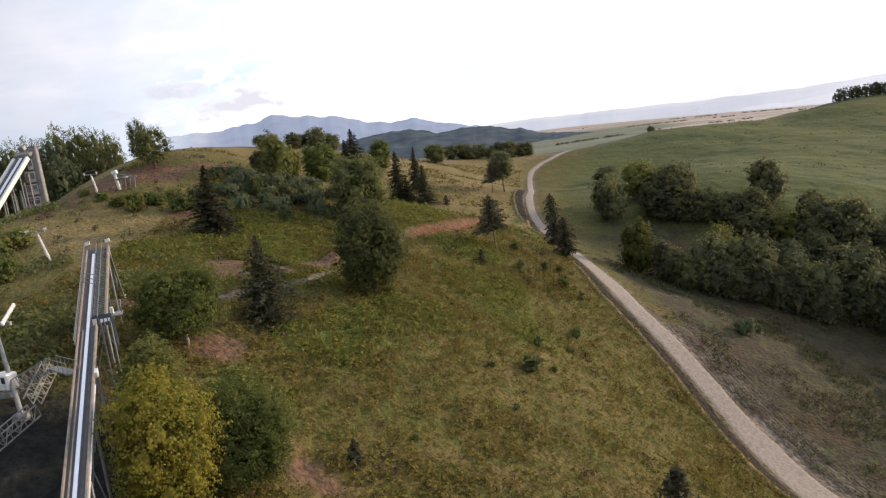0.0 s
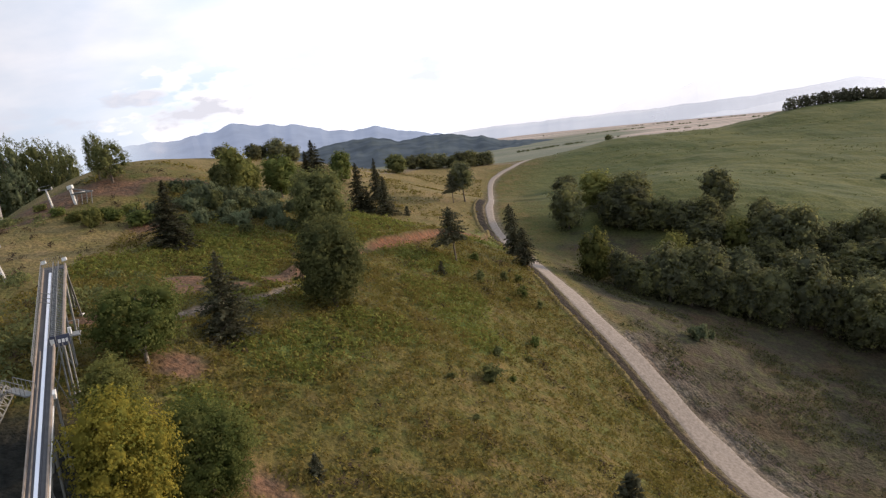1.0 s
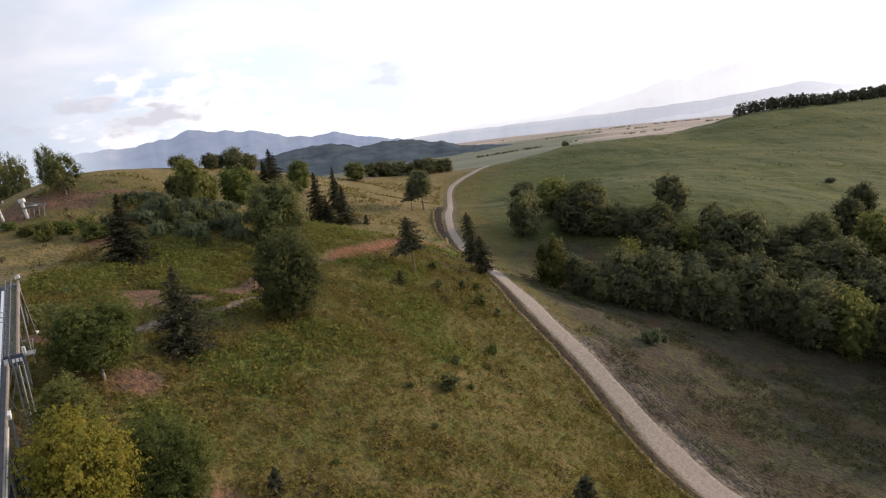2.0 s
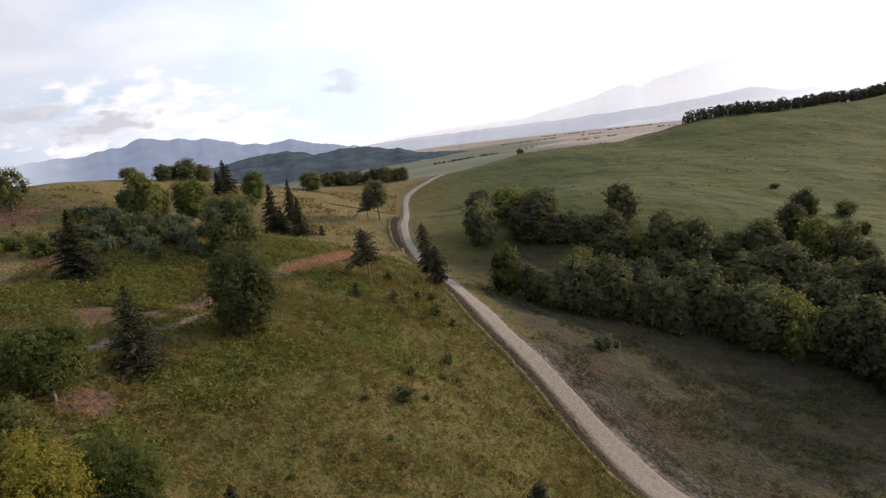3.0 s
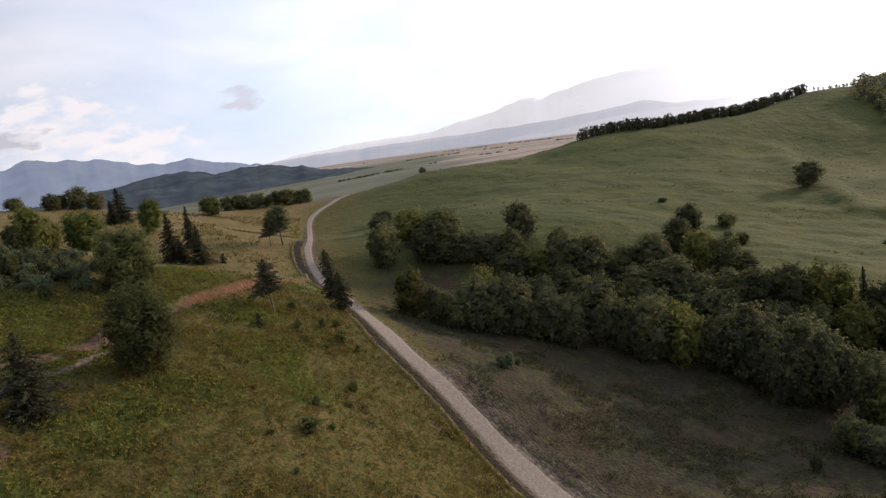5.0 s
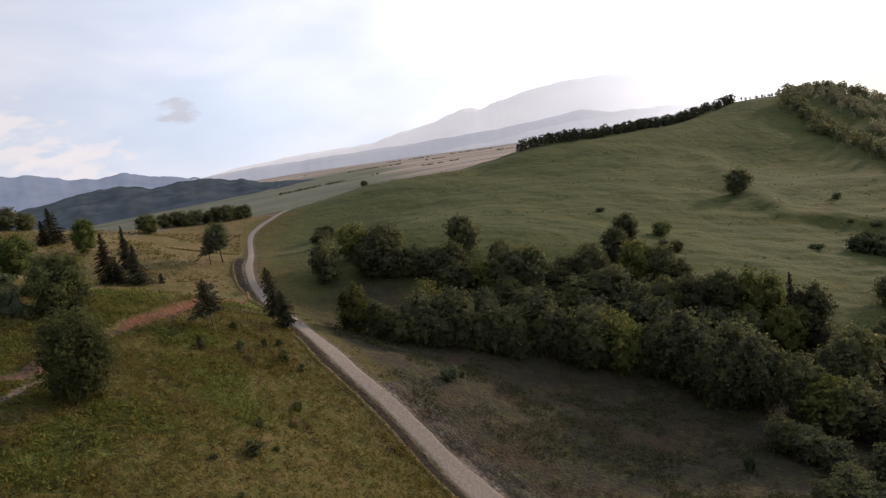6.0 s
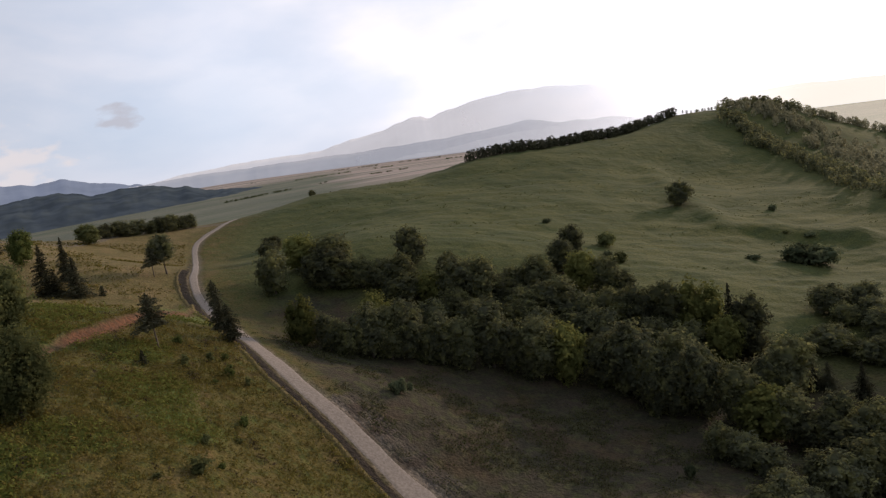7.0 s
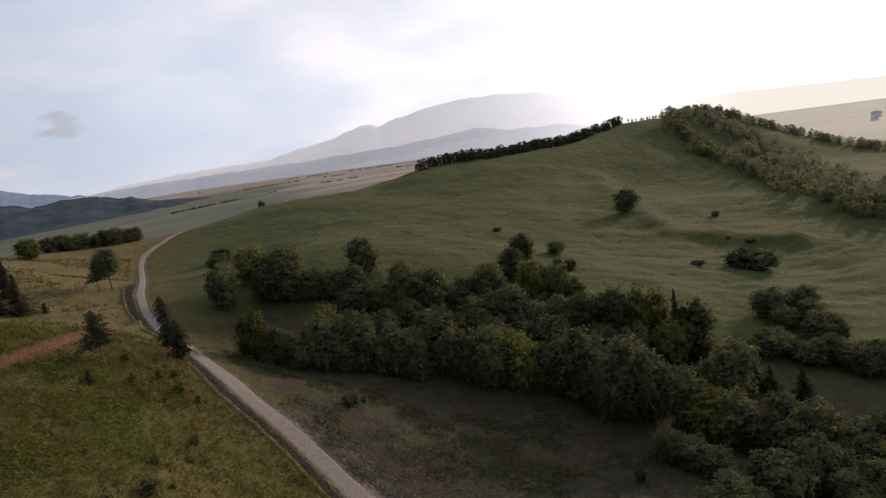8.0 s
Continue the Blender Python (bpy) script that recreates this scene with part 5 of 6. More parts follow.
def clumps(name, n, xr, yr, keep, leaves, size, height, mat, label, seed):
    """Tufts of weeds strewn where keep() allows."""
    r = np.random.default_rng(seed)
    x, y = r.uniform(*xr, n), r.uniform(*yr, n)
    ok = r.uniform(0, 1, n) < keep(x, y)
    x, y = x[ok], y[ok]
    bare = (soil_mask(x, y) > 0.45) | (matting(x, y) > 0.3)
    x, y = x[~bare], y[~bare]
    z = ground_z(x, y)
    big = r.uniform(0.55, 1.4, len(x))
    c = np.repeat(np.stack([x, y, z], 1), leaves, 0)
    b2 = np.repeat(big, leaves)
    d = r.normal(size=c.shape)
    d[:, 2] = np.abs(d[:, 2]) + 0.15
    d /= np.linalg.norm(d, axis=1)[:, None]
    off = d * np.stack([b2 * size * 1.25, b2 * size * 1.25, b2 * height], 1)
    nrm = d + r.normal(size=c.shape) * 0.3
    me = quad_cloud(name, c + off, nrm, size * b2 * r.uniform(0.6, 1.2, len(c)), 0.5, mat)
    tagged(new(name, me), label, "grass", kind="stuff")


def meadow_growth():
    def left(x, y):
        d, s = off_line(x, y, ROAD_LINE)
        return (s < -road_half(y) - 2.5) * 1.0

    def right(x, y):
        d, s = off_line(x, y, ROAD_LINE)
        return (s > road_half(y) + 1.2) * 1.0

    def patch(x, y, size, seed, lo, hi):
        return step(fbm(x, y, size, seed), lo, hi)
    clumps("meadow_weeds", 66000, (-50, 42), (46, 150), lambda x, y: left(x, y) * (0.35 + 0.6 * patch(x, y, 6, 91, -0.05, 0.2)), 5, 0.38, 0.5, WEED, "olive and yellow-green weeds covering the meadow", 21)
    clumps("leafy_weeds", 46000, (-50, 20), (50, 160), lambda x, y: left(x, y) * spots(x, y, LUSH_SPOTS, 21) * 0.9, 5, 0.40, 0.5, WEED_GREEN, "fresh green broad-leaved weeds in patches", 22)
    clumps("tall_herbs", 9000, (-60, 22), (56, 175), lambda x, y: left(x, y) * spots(x, y, LUSH_SPOTS, 21) * patch(x, y, 3.5, 107, -0.02, 0.15), 9, 0.46, 1.15, WEED_GREEN, "tall fresh green herbs in clumps", 29)
    clumps("withered_weeds", 40000, (-70, 40), (46, 160), lambda x, y: left(x, y) * 0.8 * patch(x, y, 2.6, 95, 0.15, 0.24), 6, 0.34, 0.5, BRUSH, "dark withered weed clumps", 23)
    clumps("verge_tufts", 80000, (15, 110), (55, 160), lambda x, y: right(x, y) * 0.6 * patch(x, y, 5, 97, -0.08, 0.15), 4, 0.38, 0.32, WEED_DULL, "dull tufts on the rough verge", 24)
    clumps("bank_scrub", 16000, (-85, -36), (62, 135), lambda x, y: 0.8 * patch(x, y, 8, 99, -0.06, 0.12) * ((y < 100) | (x < -64)), 6, 0.5, 1.0, LEAF_DEEP, "rank green scrub on the bank", 25)
    clumps("ridge_grass", 24000, (-75, 25), (150, 300), lambda x, y: left(x, y) * 0.6 * patch(x, y, 9, 103, -0.02, 0.2), 3, 0.6, 0.35, WEED, "dry grass tufts on the ridge", 27)

    def hill(x, y):
        d, s = off_line(x, y, ROAD_LINE)
        return (s > 6) * (x - 0.12 * y > 8) * 1.0
    clumps("hill_tussocks", 20000, (25, 300), (165, 390), lambda x, y: hill(x, y) * (0.45 * patch(x + 2 * y, y * 2.2, 16, 111, 0.08, 0.2)), 4, 0.5, 0.22, WEED_HILL, "green tussocks of the grazed hillside", 28)


meadow_growth()

# ---- ski jump, lift and tower ----
STEEL = plain_mat("galvanised_steel", (0.22, 0.22, 0.21), 0.55, 0.3, (0.13, 0.13, 0.12), 2.0)
TIMBER = plain_mat("weathered_timber", (0.22, 0.18, 0.145), 0.9, 0, (0.14, 0.115, 0.095), 1.5, 0.3)
DECK = plain_mat("grey_deck", (0.085, 0.082, 0.085), 0.85, 0, (0.055, 0.053, 0.055), 1.2, 0.3)
BLACK = plain_mat("black_matting", (0.025, 0.025, 0.032), 0.7, 0, (0.04, 0.04, 0.045), 2.0)
WHITE = plain_mat("white_track", (0.62, 0.64, 0.70), 0.45, 0, (0.66, 0.68, 0.72), 1.5)
PAINT = plain_mat("white_paint", (0.60, 0.59, 0.56), 0.6, 0, (0.42, 0.41, 0.38), 1.5)
CONCRETE = plain_mat("concrete", (0.215, 0.20, 0.19), 0.9, 0, (0.13, 0.12, 0.11), 0.5, 0.3)
NAVY = plain_mat("navy_panel", (0.02, 0.025, 0.05), 0.5, 0, (0.03, 0.035, 0.06), 2.0)
GLASS = plain_mat("dark_glass", (0.03, 0.035, 0.04), 0.15, 0, (0.02, 0.02, 0.025), 1.0)


def box_into(verts, faces, a, b, w, h, up=(0, 0, 1)):
    """A squared beam from a to b, w wide and h high about its line."""
    a, b = Vector(a), Vector(b)
    d = (b - a).normalized()
    s = d.cross(Vector(up))
    s = s.normalized() if s.length > 1e-4 else d.orthogonal().normalized()
    t = s.cross(d)
    n = len(verts)
    for p in (a, b):
        for i, j in ((-1, -1), (1, -1), (1, 1), (-1, 1)):
            verts.append(p + s * (i * w / 2) + t * (j * h / 2))
    faces += [(n, n + 1, n + 2, n + 3), (n + 7, n + 6, n + 5, n + 4)]
    faces += [(n + k, n + 4 + k, n + 4 + (k + 1) % 4, n + (k + 1) % 4) for k in range(4)]


def beams(name, rows, mat, parent, label=""):
    """A part made of one or more joined beams: rows of (a, b, w, h)."""
    verts, faces = [], []
    for a, b, w, h, *u in rows:
        box_into(verts, faces, a, b, w, h, *u)
    me = bpy.data.meshes.new(name)
    me.from_pydata([tuple(v) for v in verts], [], faces)
    bm = bmesh.new()
    bm.from_mesh(me)
    bmesh.ops.recalc_face_normals(bm, faces=bm.faces)
    if len(rows) == 1:
        k = min(rows[0][2], rows[0][3]) * 0.12
        bmesh.ops.bevel(bm, geom=bm.edges[:], offset=k, segments=1, affect="EDGES")
    bm.to_mesh(me)
    bm.free()
    me.materials.append(mat)
    return part(name, me, parent, label)


def run_part(name, pts, w, h, mat, parent, label=""):
    return beams(name, [(p, q, w, h) for p, q in zip(pts, pts[1:])], mat, parent, label)


JUMP_TOP, JUMP_LOW = Vector((-38.6, 76.4, 53.4)), Vector((-25.3, 42.0, 42.7))
JUMP_WAY = (JUMP_LOW - JUMP_TOP).normalized()
JUMP_SIDE = Vector((-JUMP_WAY.y, JUMP_WAY.x, 0)).normalized()     # towards the stair
JUMP_NORM = JUMP_SIDE.cross(JUMP_WAY)
if JUMP_NORM.z < 0:
    JUMP_NORM = -JUMP_NORM
JUMP_LEN = 56.0


def on_jump(s, u, v=0.0):
    return JUMP_TOP + JUMP_WAY * s + JUMP_SIDE * (u * 0.74) + JUMP_NORM * (v * 0.8)


def ski_jump():
    root = new("ski_jump")
    W = 1.95

    def strip(name, u0, u1, v, h, mat, s0=0.0, s1=JUMP_LEN, label=""):
        a, b = on_jump(s0, (u0 + u1) / 2 * W, v), on_jump(s1, (u0 + u1) / 2 * W, v)
        return beams(name, [(a, b, (u1 - u0) * W * 0.74, h * 0.8, JUMP_NORM)], mat, root, label)
    strip("deck", -0.42, 0.40, -0.16, 0.22, DECK)
    strip("side_wall", -0.50, -0.42, 0.05, 0.60, TIMBER, 0, JUMP_LEN, "weathered timber side wall")
    strip("side_wall", 0.40, 0.50, 0.02, 0.55, TIMBER, 17.5, JUMP_LEN, "weathered timber side wall")
    strip("kerb", -0.29, -0.22, 0.02, 0.16, TIMBER, 18, JUMP_LEN)
    strip("matting", -0.22, -0.10, -0.02, 0.06, BLACK)
    strip("matting", 0.07, 0.17, -0.02, 0.06, BLACK)
    strip("track", -0.10, 0.07, 0.0, 0.10, WHITE, 1.0, JUMP_LEN, "white ceramic inrun track")
    strip("ledge", 0.50, 0.56, -0.05, 0.12, PAINT, 27, JUMP_LEN)
    beams("box", [(on_jump(25.2, 1.12, 0.1), on_jump(25.9, 1.12, 0.1), 0.25, 0.45)], PAINT, root, "small white junction box")
    # left railing of the upper half
    post_me = None
    for i in range(42):
        s = 0.3 + i * 0.5
        if post_me is None:
            post = beams("railing_post", [(on_jump(s, -1.04, 0.2), on_jump(s, -1.04, 1.05), 0.06, 0.06, JUMP_WAY)], STEEL, root)
            post_me, at0 = post.data, on_jump(s, 0, 0)
        else:
            o = part("railing_post", post_me, root)
            o.location = on_jump(s, 0, 0) - at0
    for v in (0.62, 1.05):
        beams("rail", [(on_jump(0.2, -1.04, v), on_jump(21.0, -1.04, v), 0.05, 0.05)], STEEL, root)
    # stair beside the upper half
    step_me = None
    for i in range(46):
        s = 0.4 + i * 0.37
        if step_me is None:
            o = beams("step", [(on_jump(s, 0.42, -0.05), on_jump(s, 1.7, -0.05), 0.26, 0.05)], STEEL, root)
            step_me, at0 = o.data, on_jump(s, 0, 0)
        else:
            o = part("step", step_me, root)
            o.location = on_jump(s, 0, 0) - at0
    for u in (0.45, 1.7):
        beams("stringer", [(on_jump(0, u, -0.18), on_jump(17.4, u, -0.18), 0.08, 0.28)], STEEL, root)
    for u in (0.5, 1.15):
        beams("rail", [(on_jump(0, u, 0.95), on_jump(17.4, u, 0.95), 0.05, 0.05)], STEEL, root)
        for i in range(12):
            beams("railing_post", [(on_jump(0.2 + i * 1.55, u, -0.1), on_jump(0.2 + i * 1.55, u, 0.95), 0.05, 0.05, JUMP_WAY)], STEEL, root)
    beams("edge_beam", [(on_jump(-0.3, 1.85, 0.1), on_jump(16.4, 1.85, 0.1), 0.2, 0.5, JUMP_NORM)], TIMBER, root, "weathered edge beam")
    # start gate bars across the track and top railing
    for s in (6.5, 7.6, 8.6):
        beams("gate_bar", [(on_jump(s, -1.1, 0.5), on_jump(s + 1.0, 0.55, 0.5), 0.06, 0.06)], STEEL, root)
    for i in range(12):
        u = -0.95 + i * 0.25
        beams("top_post", [(on_jump(-0.2, u, 0), on_jump(-0.2, u, 1.5), 0.04, 0.04, JUMP_WAY)], STEEL, root)
    beams("top_platform", [(on_jump(-0.9, 0.4, -0.2), on_jump(0.0, 0.4, -0.2), 2.2, 0.16, JUMP_NORM)], DECK, root)
    for u in (-0.75, 1.85):
        beams("floodlight", [(on_jump(-0.3, u - 0.3, 0.85), on_jump(-0.3, u + 0.35, 0.95), 0.3, 0.35)], PAINT, root, "white floodlight housing")
    # lattice leg beside the top
    foot = [Vector((-40.6, 83.6, at(-40.6, 83.6) - 0.3)), Vector((-39.2, 82.0, at(-39.2, 82.0) - 0.3))]
    head = [on_jump(0.2, 1.9, 0), on_jump(1.4, 1.95, 0)]
    for a, b in zip(head, foot):
        beams("leg", [(a, b, 0.16, 0.16, (1, 0, 0))], STEEL, root)
    for i in range(7):
        k, k2 = i / 7, (i + 1) / 7
        p, q = (head[0].lerp(foot[0], k), head[1].lerp(foot[1], k2)) if i % 2 == 0 else (head[1].lerp(foot[1], k), head[0].lerp(foot[0], k2))
        beams("brace", [(p, q, 0.07, 0.07, (1, 0, 0))], STEEL, root)
    beams("footing", [(foot[1] + Vector((0, 0, -0.4)), foot[1] + Vector((0, 0, 0.5)), 0.5, 0.5, (1, 0, 0))], PAINT, root, "pale concrete footing")
    # trestles under the ramp
    for s in range(3, 56, 7):
        ends = []
        for u in (-0.95, 0.95 if s > 17 else 1.75):
            p = on_jump(s, u, -0.3)
            g = at(p.x, p.y) - 0.4
            if g < p.z - 0.4:
                beams("trestle", [(p, (p.x, p.y, g), 0.18, 0.18, (1, 0, 0))], STEEL, root)
                ends.append((p, Vector((p.x, p.y, g))))
        if len(ends) == 2:
            beams("brace", [(ends[0][0], ends[1][1], 0.08, 0.08), (ends[1][0], ends[0][1], 0.08, 0.08)], STEEL, root)
    # judges' platform with its banner below the stair
    beams("platform", [(on_jump(15.80, 1.7, -0.1), on_jump(15.80, 3.6, -0.1), 1.8, 0.12)], STEEL, root, "grey steel platform")
    for s, u in ((16.4, 3.6), (18.0, 3.6), (16.4, 2.6)):
        beams("railing_post", [(on_jump(s, u, -0.1), on_jump(s, u, 1.0), 0.05, 0.05, JUMP_WAY)], STEEL, root)
    beams("rail", [(on_jump(15.00, 2.4, 1.0), on_jump(15.00, 3.6, 1.0), 0.05, 0.05), (on_jump(15.00, 3.6, 1.0), on_jump(16.60, 3.6, 1.0), 0.05, 0.05)], STEEL, root)
    for u in (1.3, 2.3):
        p = on_jump(17.20, u, 0)
        beams("leg", [(p, (p.x, p.y, at(p.x, p.y) - 0.4), 0.12, 0.12, (1, 0, 0))], STEEL, root)
    ban = beams("banner", [(on_jump(17.10, 0.42, 0.25), on_jump(17.10, 2.55, 0.25), 0.06, 0.95)], NAVY, root, "dark advertising banner with plain white marks")
    for u, w in ((0.72, 0.45), (1.45, 0.28), (1.85, 0.28), (2.22, 0.24)):
        beams("mark", [(on_jump(17.18, u - w / 2, 0.25), on_jump(17.18, u + w / 2, 0.25), 0.03, 0.5 if u < 1 else 0.3)], PAINT, ban)
    beams("bracket_box", [(on_jump(16.00, 2.35, 0.5), on_jump(16.00, 2.75, 0.5), 0.3, 0.6)], PAINT, root, "white lamp box")
    tagged(root, "ski jump inrun ramp with white track, steel stair and timber walls", "ski jump")
    return root


ski_jump()


def lattice(name, a, b, w, h, bays, mat, root, label=""):
    """A truss walkway: four chords and zigzag webs."""
    a, b = Vector(a), Vector(b)
    d = (b - a).normalized()
    s = d.cross(Vector((0, 0, 1))).normalized()
    t = s.cross(d)
    rows = [(a + s * i * w / 2 + t * j * h / 2, b + s * i * w / 2 + t * j * h / 2, 0.09, 0.09) for i in (-1, 1) for j in (-1, 1)]
    for k in range(bays):
        p, q = a.lerp(b, k / bays), a.lerp(b, (k + 1) / bays)
        for i in (-1, 1):
            j = 1 if k % 2 else -1
            rows.append((p + s * i * w / 2 - t * j * h / 2, q + s * i * w / 2 + t * j * h / 2, 0.06, 0.06))
            rows.append((p + s * i * w / 2 - t * h / 2, p + s * i * w / 2 + t * h / 2, 0.05, 0.05, (1, 0.2, 0)))
    return beams(name, rows, mat, root, label)


def lift_station():
    root = new("lift_pylon")
    base, top = Vector((-37.3, 57.0, at(-37.3, 57.0) - 0.3)), Vector((-40.2, 60.6, 49.6))
    part("mast", tubes("mast", [[(base, 0.22), (base.lerp(top, 0.5), 0.18), (top, 0.15)]], STEEL, 12), root)
    beams("footing", [(base + Vector((0, 0, -0.3)), base + Vector((0, 0, 0.7)), 1.0, 1.0, (1, 0, 0))], CONCRETE, root, "concrete footing")
    cab = beams("cabin", [((-39.9, 59.2, 45.4), (-38.4, 58.53, 45.4), 1.1, 1.4)], PAINT, root, "white sheet-metal cabin")
    beams("window", [((-39.2, 58.30, 45.6), (-38.75, 58.10, 45.6), 0.05, 0.5)], GLASS, cab)
    beams("skirt", [((-40.0, 59.1, 44.2), (-38.4, 58.4, 44.4), 0.8, 0.5)], STEEL, root)
    deck_a, deck_b = Vector((-38.4, 58.9, 44.9)), Vector((-35.2, 58.6, 46.2))
    lattice("catwalk", deck_a, deck_b, 1.0, 1.2, 5, STEEL, root, "grey truss catwalk")
    lattice("stair_tower", deck_b, (-36.0, 56.6, at(-36.0, 56.6) + 1.6), 0.9, 1.0, 7, STEEL, root, "steel lattice stair")
    p = Vector((-36.0, 56.6, at(-36.0, 56.6) + 0.9))
    q = Vector((-37.5, 52.0, at(-37.5, 52.0) + 0.6))
    lattice("stair_flight", p, q, 0.9, 1.0, 7, STEEL, root, "steel lattice stair")
    arm = top + Vector((0, 0, 0.2))
    beams("crossarm", [(arm + Vector((-2.2, 0.3, 0)), arm + Vector((1.6, -0.3, 0)), 0.3, 0.35)], STEEL, root)
    for k in range(9):
        c = arm + Vector((1.5 - 0.05 * k, -1.2 + 0.32 * k, 0.25 + 0.12 * k))
        part("sheave", tubes("sheave", [[(c + Vector((-0.06, 0, 0)), 0.2), (c + Vector((0.06, 0, 0)), 0.2)]], PAINT, 10), root)
    beams("sheave_beam", [(arm + Vector((1.35, -1.3, 0.1)), arm + Vector((0.95, 1.5, 1.1)), 0.12, 0.2)], STEEL, root)
    tagged(root, "grey steel chairlift pylon with white cabin and truss stair", "lift pylon")
    # footbridge from the ramp
    bridge = new("footbridge")
    a, b = on_jump(24.5, -1.1, -0.2), deck_b + Vector((0.1, 0.2, -0.2))
    beams("walkway", [(a, b, 0.8, 0.12)], STEEL, bridge)
    for s in (-0.4, 0.4):
        d = (b - a).normalized().cross(Vector((0, 0, 1))).normalized() * s
        beams("rail", [(a + d + Vector((0, 0, 0.9)), b + d + Vector((0, 0, 0.9)), 0.05, 0.05)], STEEL, bridge)
        for k in range(6):
            p = a.lerp(b, k / 5) + d
            beams("railing_post", [(p, p + Vector((0, 0, 0.9)), 0.04, 0.04, (1, 0, 0))], STEEL, bridge)
    tagged(bridge, "narrow steel footbridge from the ski jump to the lift", "footbridge")


lift_station()


def small_pylon(x, y, h, lean, label, arm=2.2):
    root = new("lift_pole")
    g = at(x, y)
    b, t = Vector((x, y, g - 0.4)), Vector((x + lean[0], y + lean[1], g + h))
    part("mast", tubes("mast", [[(b, 0.15), (b.lerp(t, 0.5), 0.13), (t, 0.11)]], PAINT, 10), root)
    s = Vector((1, 0.35, 0)).normalized()
    beams("crossarm", [(t - s * arm / 2, t + s * arm / 2, 0.14, 0.14)], STEEL, root)
    for k in (-1, 1):
        c = t + s * (k * arm / 2)
        beams("sheave_beam", [(c + Vector((-0.3, 0.9, 0.1)), c + Vector((0.3, -0.9, -0.1)), 0.12, 0.18)], STEEL, root)
        for i in range(4):
            q = c + Vector((0.3 - 0.2 * i, -0.8 + 0.53 * i, 0.15))
            part("sheave", tubes("sheave", [[(q - s * 0.06, 0.2), (q + s * 0.06, 0.2)]], STEEL, 10), root)
    beams("ladder", [(b + Vector((0.25, -0.2, 0.5)), t + Vector((0.2, -0.2, 0)), 0.3, 0.04)], STEEL, root)
    beams("work_platform", [(t - s * 0.9 + Vector((0, 0, 0.5)), t + s * 0.9 + Vector((0, 0, 0.7)), 0.5, 0.05)], STEEL, root)
    tagged(root, label, "lift pole")


small_pylon(-55.6, 98.2, 4.6, (-1.5, 0.6), "pale steel lift pole with sheaves beside scrub")
small_pylon(-64.7, 133.9, 4.4, (-0.9, 0.3), "pale steel lift pole on the ridge", 2.0)


def lift_head():
    root = new("lift_head_station")
    x, y = -63.0, 138.8
    g = at(x, y)
    beams("mast", [((x, y, g - 0.3), (x - 0.6, y + 0.2, g + 3.2), 0.45, 0.45, (1, 0, 0))], PAINT, root)
    beams("motor_box", [((x - 0.9, y, g + 3.0), (x + 0.1, y, g + 3.2), 0.8, 0.7)], PAINT, root, "white motor housing")
    part("bull_wheel", tubes("bull_wheel", [[((x + 1.2, y - 0.3, g + 1.9), 1.0), ((x + 1.2, y - 0.3, g + 2.1), 1.0)]], STEEL, 20), root, "grey bull wheel")
    for k in range(4):
        beams("frame_leg", [((x + 0.4 + k * 0.9, y - 0.4, g - 0.3), (x + 0.6 + k * 0.9, y - 0.3, g + 1.7), 0.12, 0.12, (1, 0, 0))], STEEL, root)
    beams("frame_beam", [((x - 0.4, y - 0.3, g + 1.75), (x + 3.6, y - 0.3, g + 1.9), 0.2, 0.25)], STEEL, root)
    beams("tension_beam", [((x, y + 0.1, g + 2.7), (x + 3.2, y - 0.2, g + 1.9), 0.14, 0.2)], STEEL, root)
    tagged(root, "small white and grey lift head station on bare earth", "lift station")


lift_head()


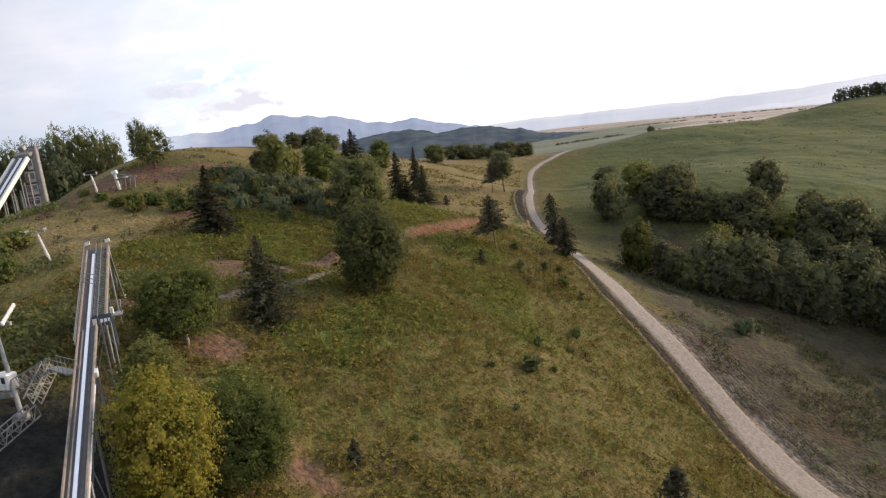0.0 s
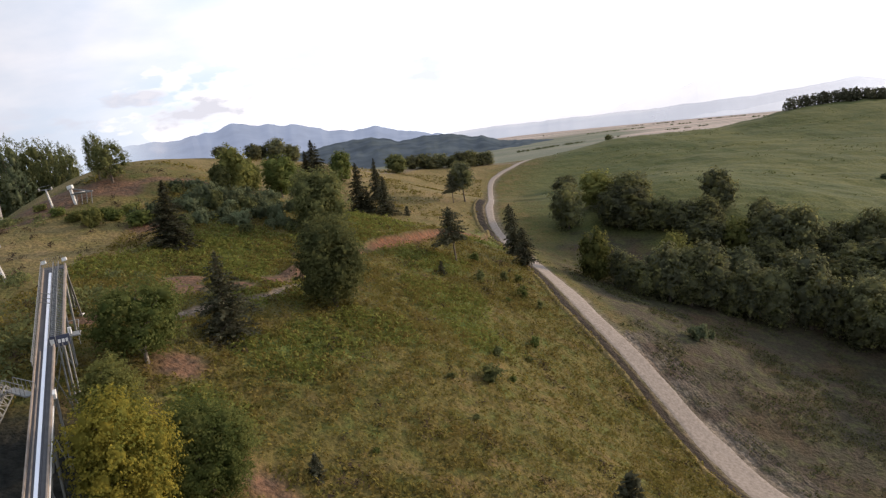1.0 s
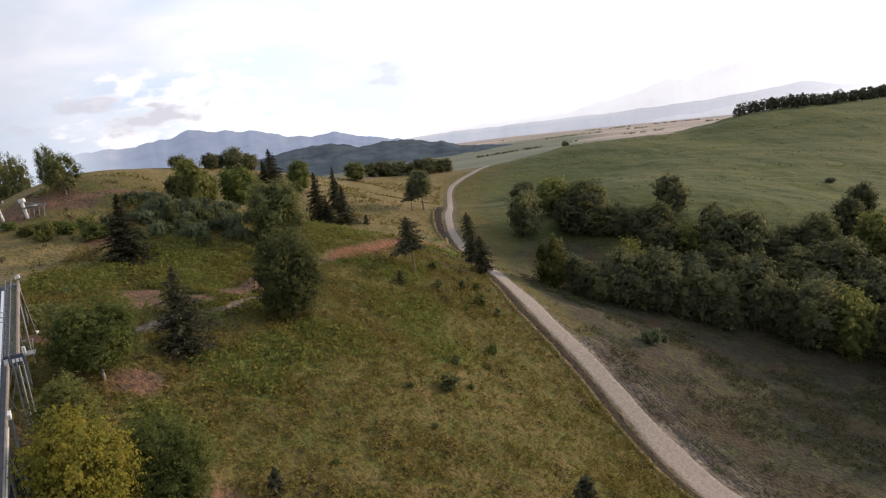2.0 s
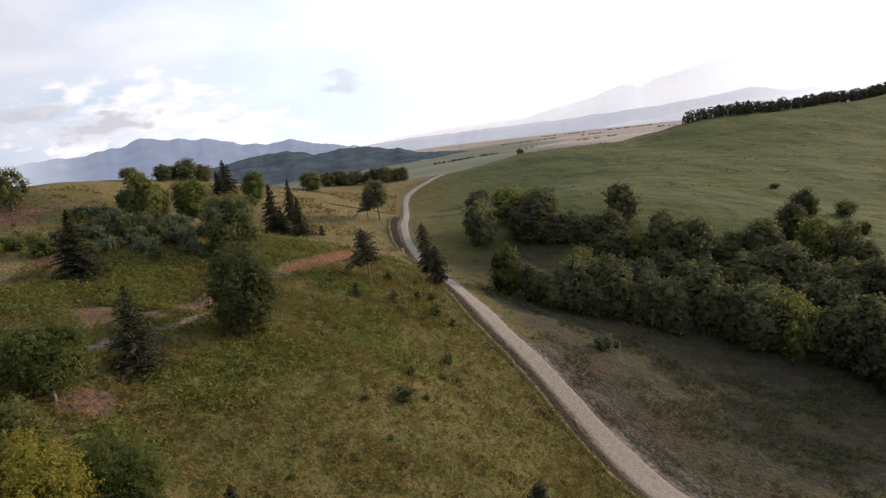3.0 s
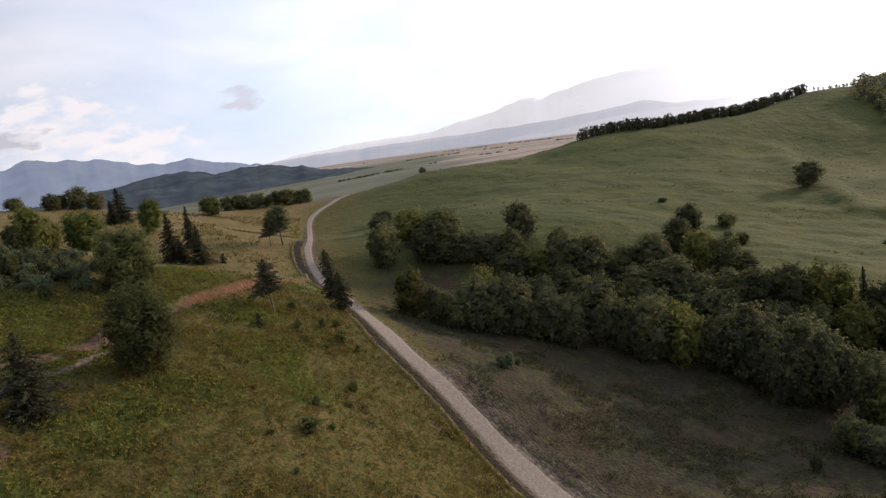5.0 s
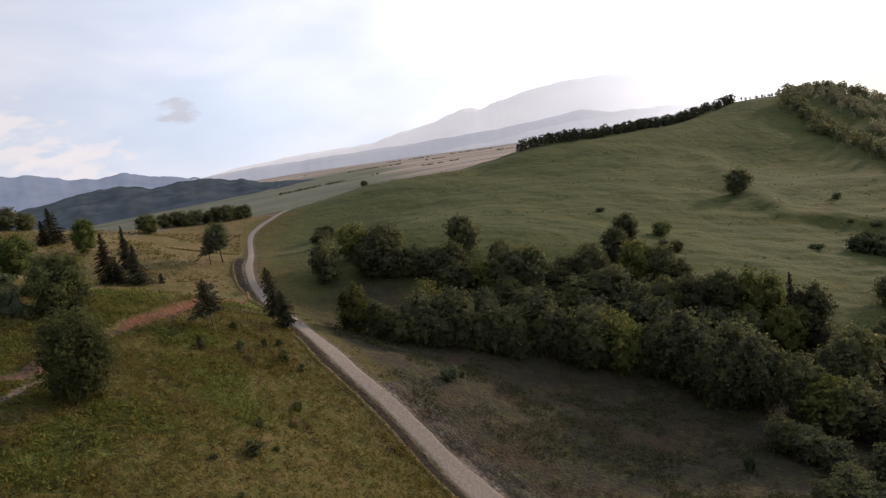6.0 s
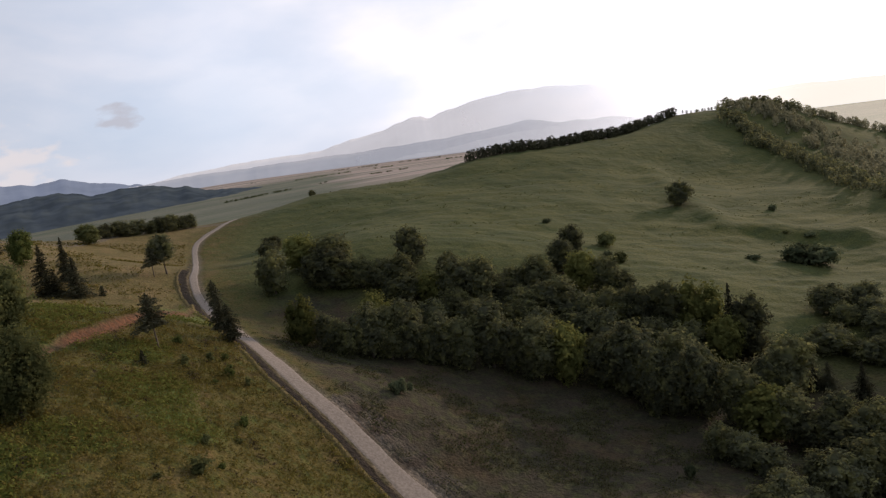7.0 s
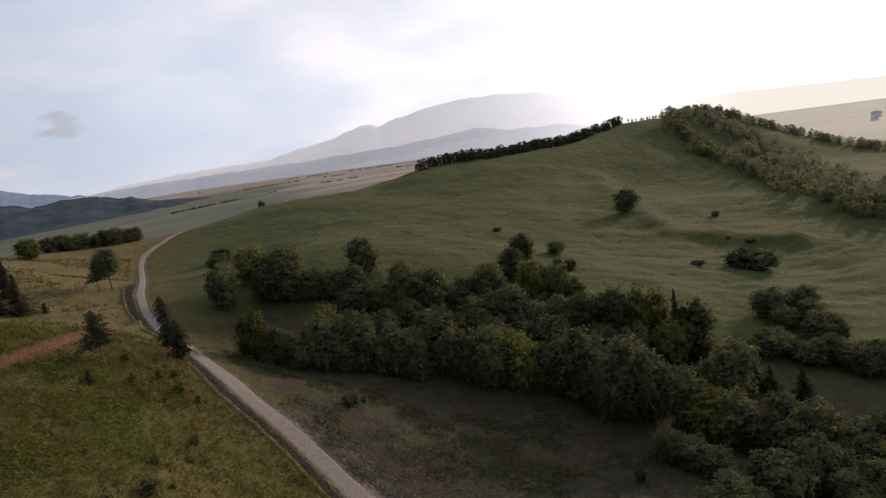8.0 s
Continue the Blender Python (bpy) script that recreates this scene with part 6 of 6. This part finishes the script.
def jump_tower():
    """The far, large ski jump: a concrete tower with the steep inrun leaning on it."""
    root = new("ski_jump_tower")
    bx, by = -146.0, 262.0
    g = at(bx, by) - 1.0
    tw = Vector((-0.87, -0.49, 0))
    lean = Vector((0.2, 0.3, 0))
    beams("stair_shaft", [((bx, by, g), (bx, by, g + 29.2), 1.9, 2.6, (1, 0, 0))], CONCRETE, root, "raw concrete stair shaft")
    beams("shaft_coping", [((bx, by, g + 29.15), (bx, by, g + 29.8), 2.0, 2.7, (1, 0, 0))], CONCRETE, root)
    high = Vector((-149.4, 259.6, g + 25.9))
    low = high + Vector((-4.2, -20.4, -18.0))
    side = Vector((0.80, -0.6, 0)).normalized()
    way = (high - low).normalized()
    side = way.cross(Vector((0, 0, 1))).normalized()
    for k in (-2.7, 2.7):
        beams("inrun_girder", [(low + side * k, high + side * k, 0.9, 1.5)], PAINT, root, "white inrun girder")
    beams("inrun_deck", [(low, high, 4.4, 0.3)], DECK, root)
    beams("inrun_track", [(low + Vector((0, 0, 0.22)), high + Vector((0, 0, 0.22)), 1.1, 0.12)], WHITE, root)
    beams("head_house", [(high + way * 0.2 + Vector((0, 0, 0.6)), high + way * 5.0 + Vector((0, 0, -1.2)), 6.6, 1.1)], CONCRETE, root)
    beams("head_room", [(high + way * 3.0 + side * -1.5 + Vector((0, 0, 1.2)), high + way * 5.2 + side * -1.5 + Vector((0, 0, 0.6)), 2.2, 1.6)], STEEL, root)
    for i in range(5):
        z = g + 1.5 + i * 3.3
        a, b = Vector((bx, by, z)) + tw * 1.6, Vector((bx, by, z)) + tw * (1.8 + 1.3 * (5 - i))
        beams("floor_slab", [(a, b, 3.0, 0.35)], CONCRETE, root)
    for i in range(6):              # storeys between shaft and inrun, with bands of dark windows
        z, ln = g + 2.0 + i * 4.3, 1.9 + 1.35 * (5 - i)
        a, b = Vector((bx, by, z)) + tw * 1.0, Vector((bx, by, z)) + tw * (1.2 + ln)
        wall = beams("storey", [(a, b, 2.4, 3.9)], CONCRETE, root)
        for k in range(int(ln / 1.5)):
            p = a + tw * (0.3 + k * 1.5) + Vector((0.49, -0.87, 0)) * 1.22 + Vector((0, 0, 0.4))
            beams("window", [(p, p + tw * 1.1, 0.06, 2.0)], GLASS, wall)
    for k in range(1, 5):
        p = Vector((bx, by, g)) + tw * (1.5 + k * 1.7) + Vector((0.49, -0.87, 0)) * 1.6
        t = 23.0 - k * 2.6
        beams("column", [(p, p + Vector((0, 0, t)), 0.5, 0.5, (1, 0, 0))], CONCRETE, root)
    for i in range(4):
        p, q = low.lerp(high, 0.15 + 0.2 * i), None
        for k in (-2.4, 2.4):
            a = p + side * k
            beams("strut", [(a, (a.x, a.y, at(a.x, a.y) - 1), 0.35, 0.35, (1, 0, 0))], STEEL, root)
    beams("lamp_mast", [((bx, by, g + 29.5), (bx, by, g + 32.5), 0.12, 0.12, (1, 0, 0))], STEEL, root)
    tagged(root, "tall concrete ski jump tower with white inrun girders", "ski jump tower")


jump_tower()


def far_houses():
    """A few houses of the village on the plain."""
    r = random.Random(5)
    wall_m = plain_mat("pale_plaster", (0.8, 0.78, 0.74), 0.9, 0, (0.7, 0.68, 0.64), 0.5)
    roof_m = plain_mat("dull_roof", (0.42, 0.38, 0.36), 0.7, 0, (0.52, 0.50, 0.48), 0.5)
    for i in range(12):
        a, d = radians(56.5 + r.uniform(0, 6.0)), r.uniform(1050, 1350)
        x, y = d * math.sin(a), d * math.cos(a)
        w, l, h, q = r.uniform(6, 8), r.uniform(8, 12), r.uniform(3, 5), r.uniform(0, 3.14)
        root = new("house")
        me = bpy.data.meshes.new("wall")
        bm = bmesh.new()
        bmesh.ops.create_cube(bm, size=1, matrix=Matrix.Translation((0, 0, h / 2 - 1)) @ Matrix.Diagonal((w, l, h + 2, 1)))
        bm.to_mesh(me)
        bm.free()
        part("wall", me, root, mat=wall_m)
        e, t = 0.5, w * 0.42
        v = [(-w / 2 - e, -l / 2 - e, h - 0.25), (w / 2 + e, -l / 2 - e, h - 0.25), (0, -l / 2 - e, h + t), (-w / 2 - e, l / 2 + e, h - 0.25), (w / 2 + e, l / 2 + e, h - 0.25), (0, l / 2 + e, h + t)]
        rm = bpy.data.meshes.new("roof")
        rm.from_pydata(v, [], [(0, 1, 2), (5, 4, 3), (0, 2, 5, 3), (2, 1, 4, 5), (1, 0, 3, 4)])
        part("roof", rm, root, mat=roof_m)
        for k in (-1, 1):
            beams("window", [((w / 2 + 0.02, k * l / 4 - 0.6, h * 0.55), (w / 2 + 0.02, k * l / 4 + 0.6, h * 0.55), 0.08, 1.2)], GLASS, root)
        root.matrix_basis = pose(x, y, at(x, y), 0, 0, math.degrees(q))
        tagged(root, "small pale house with a dull pitched roof on the plain", "house", "houses of the village")


far_houses()
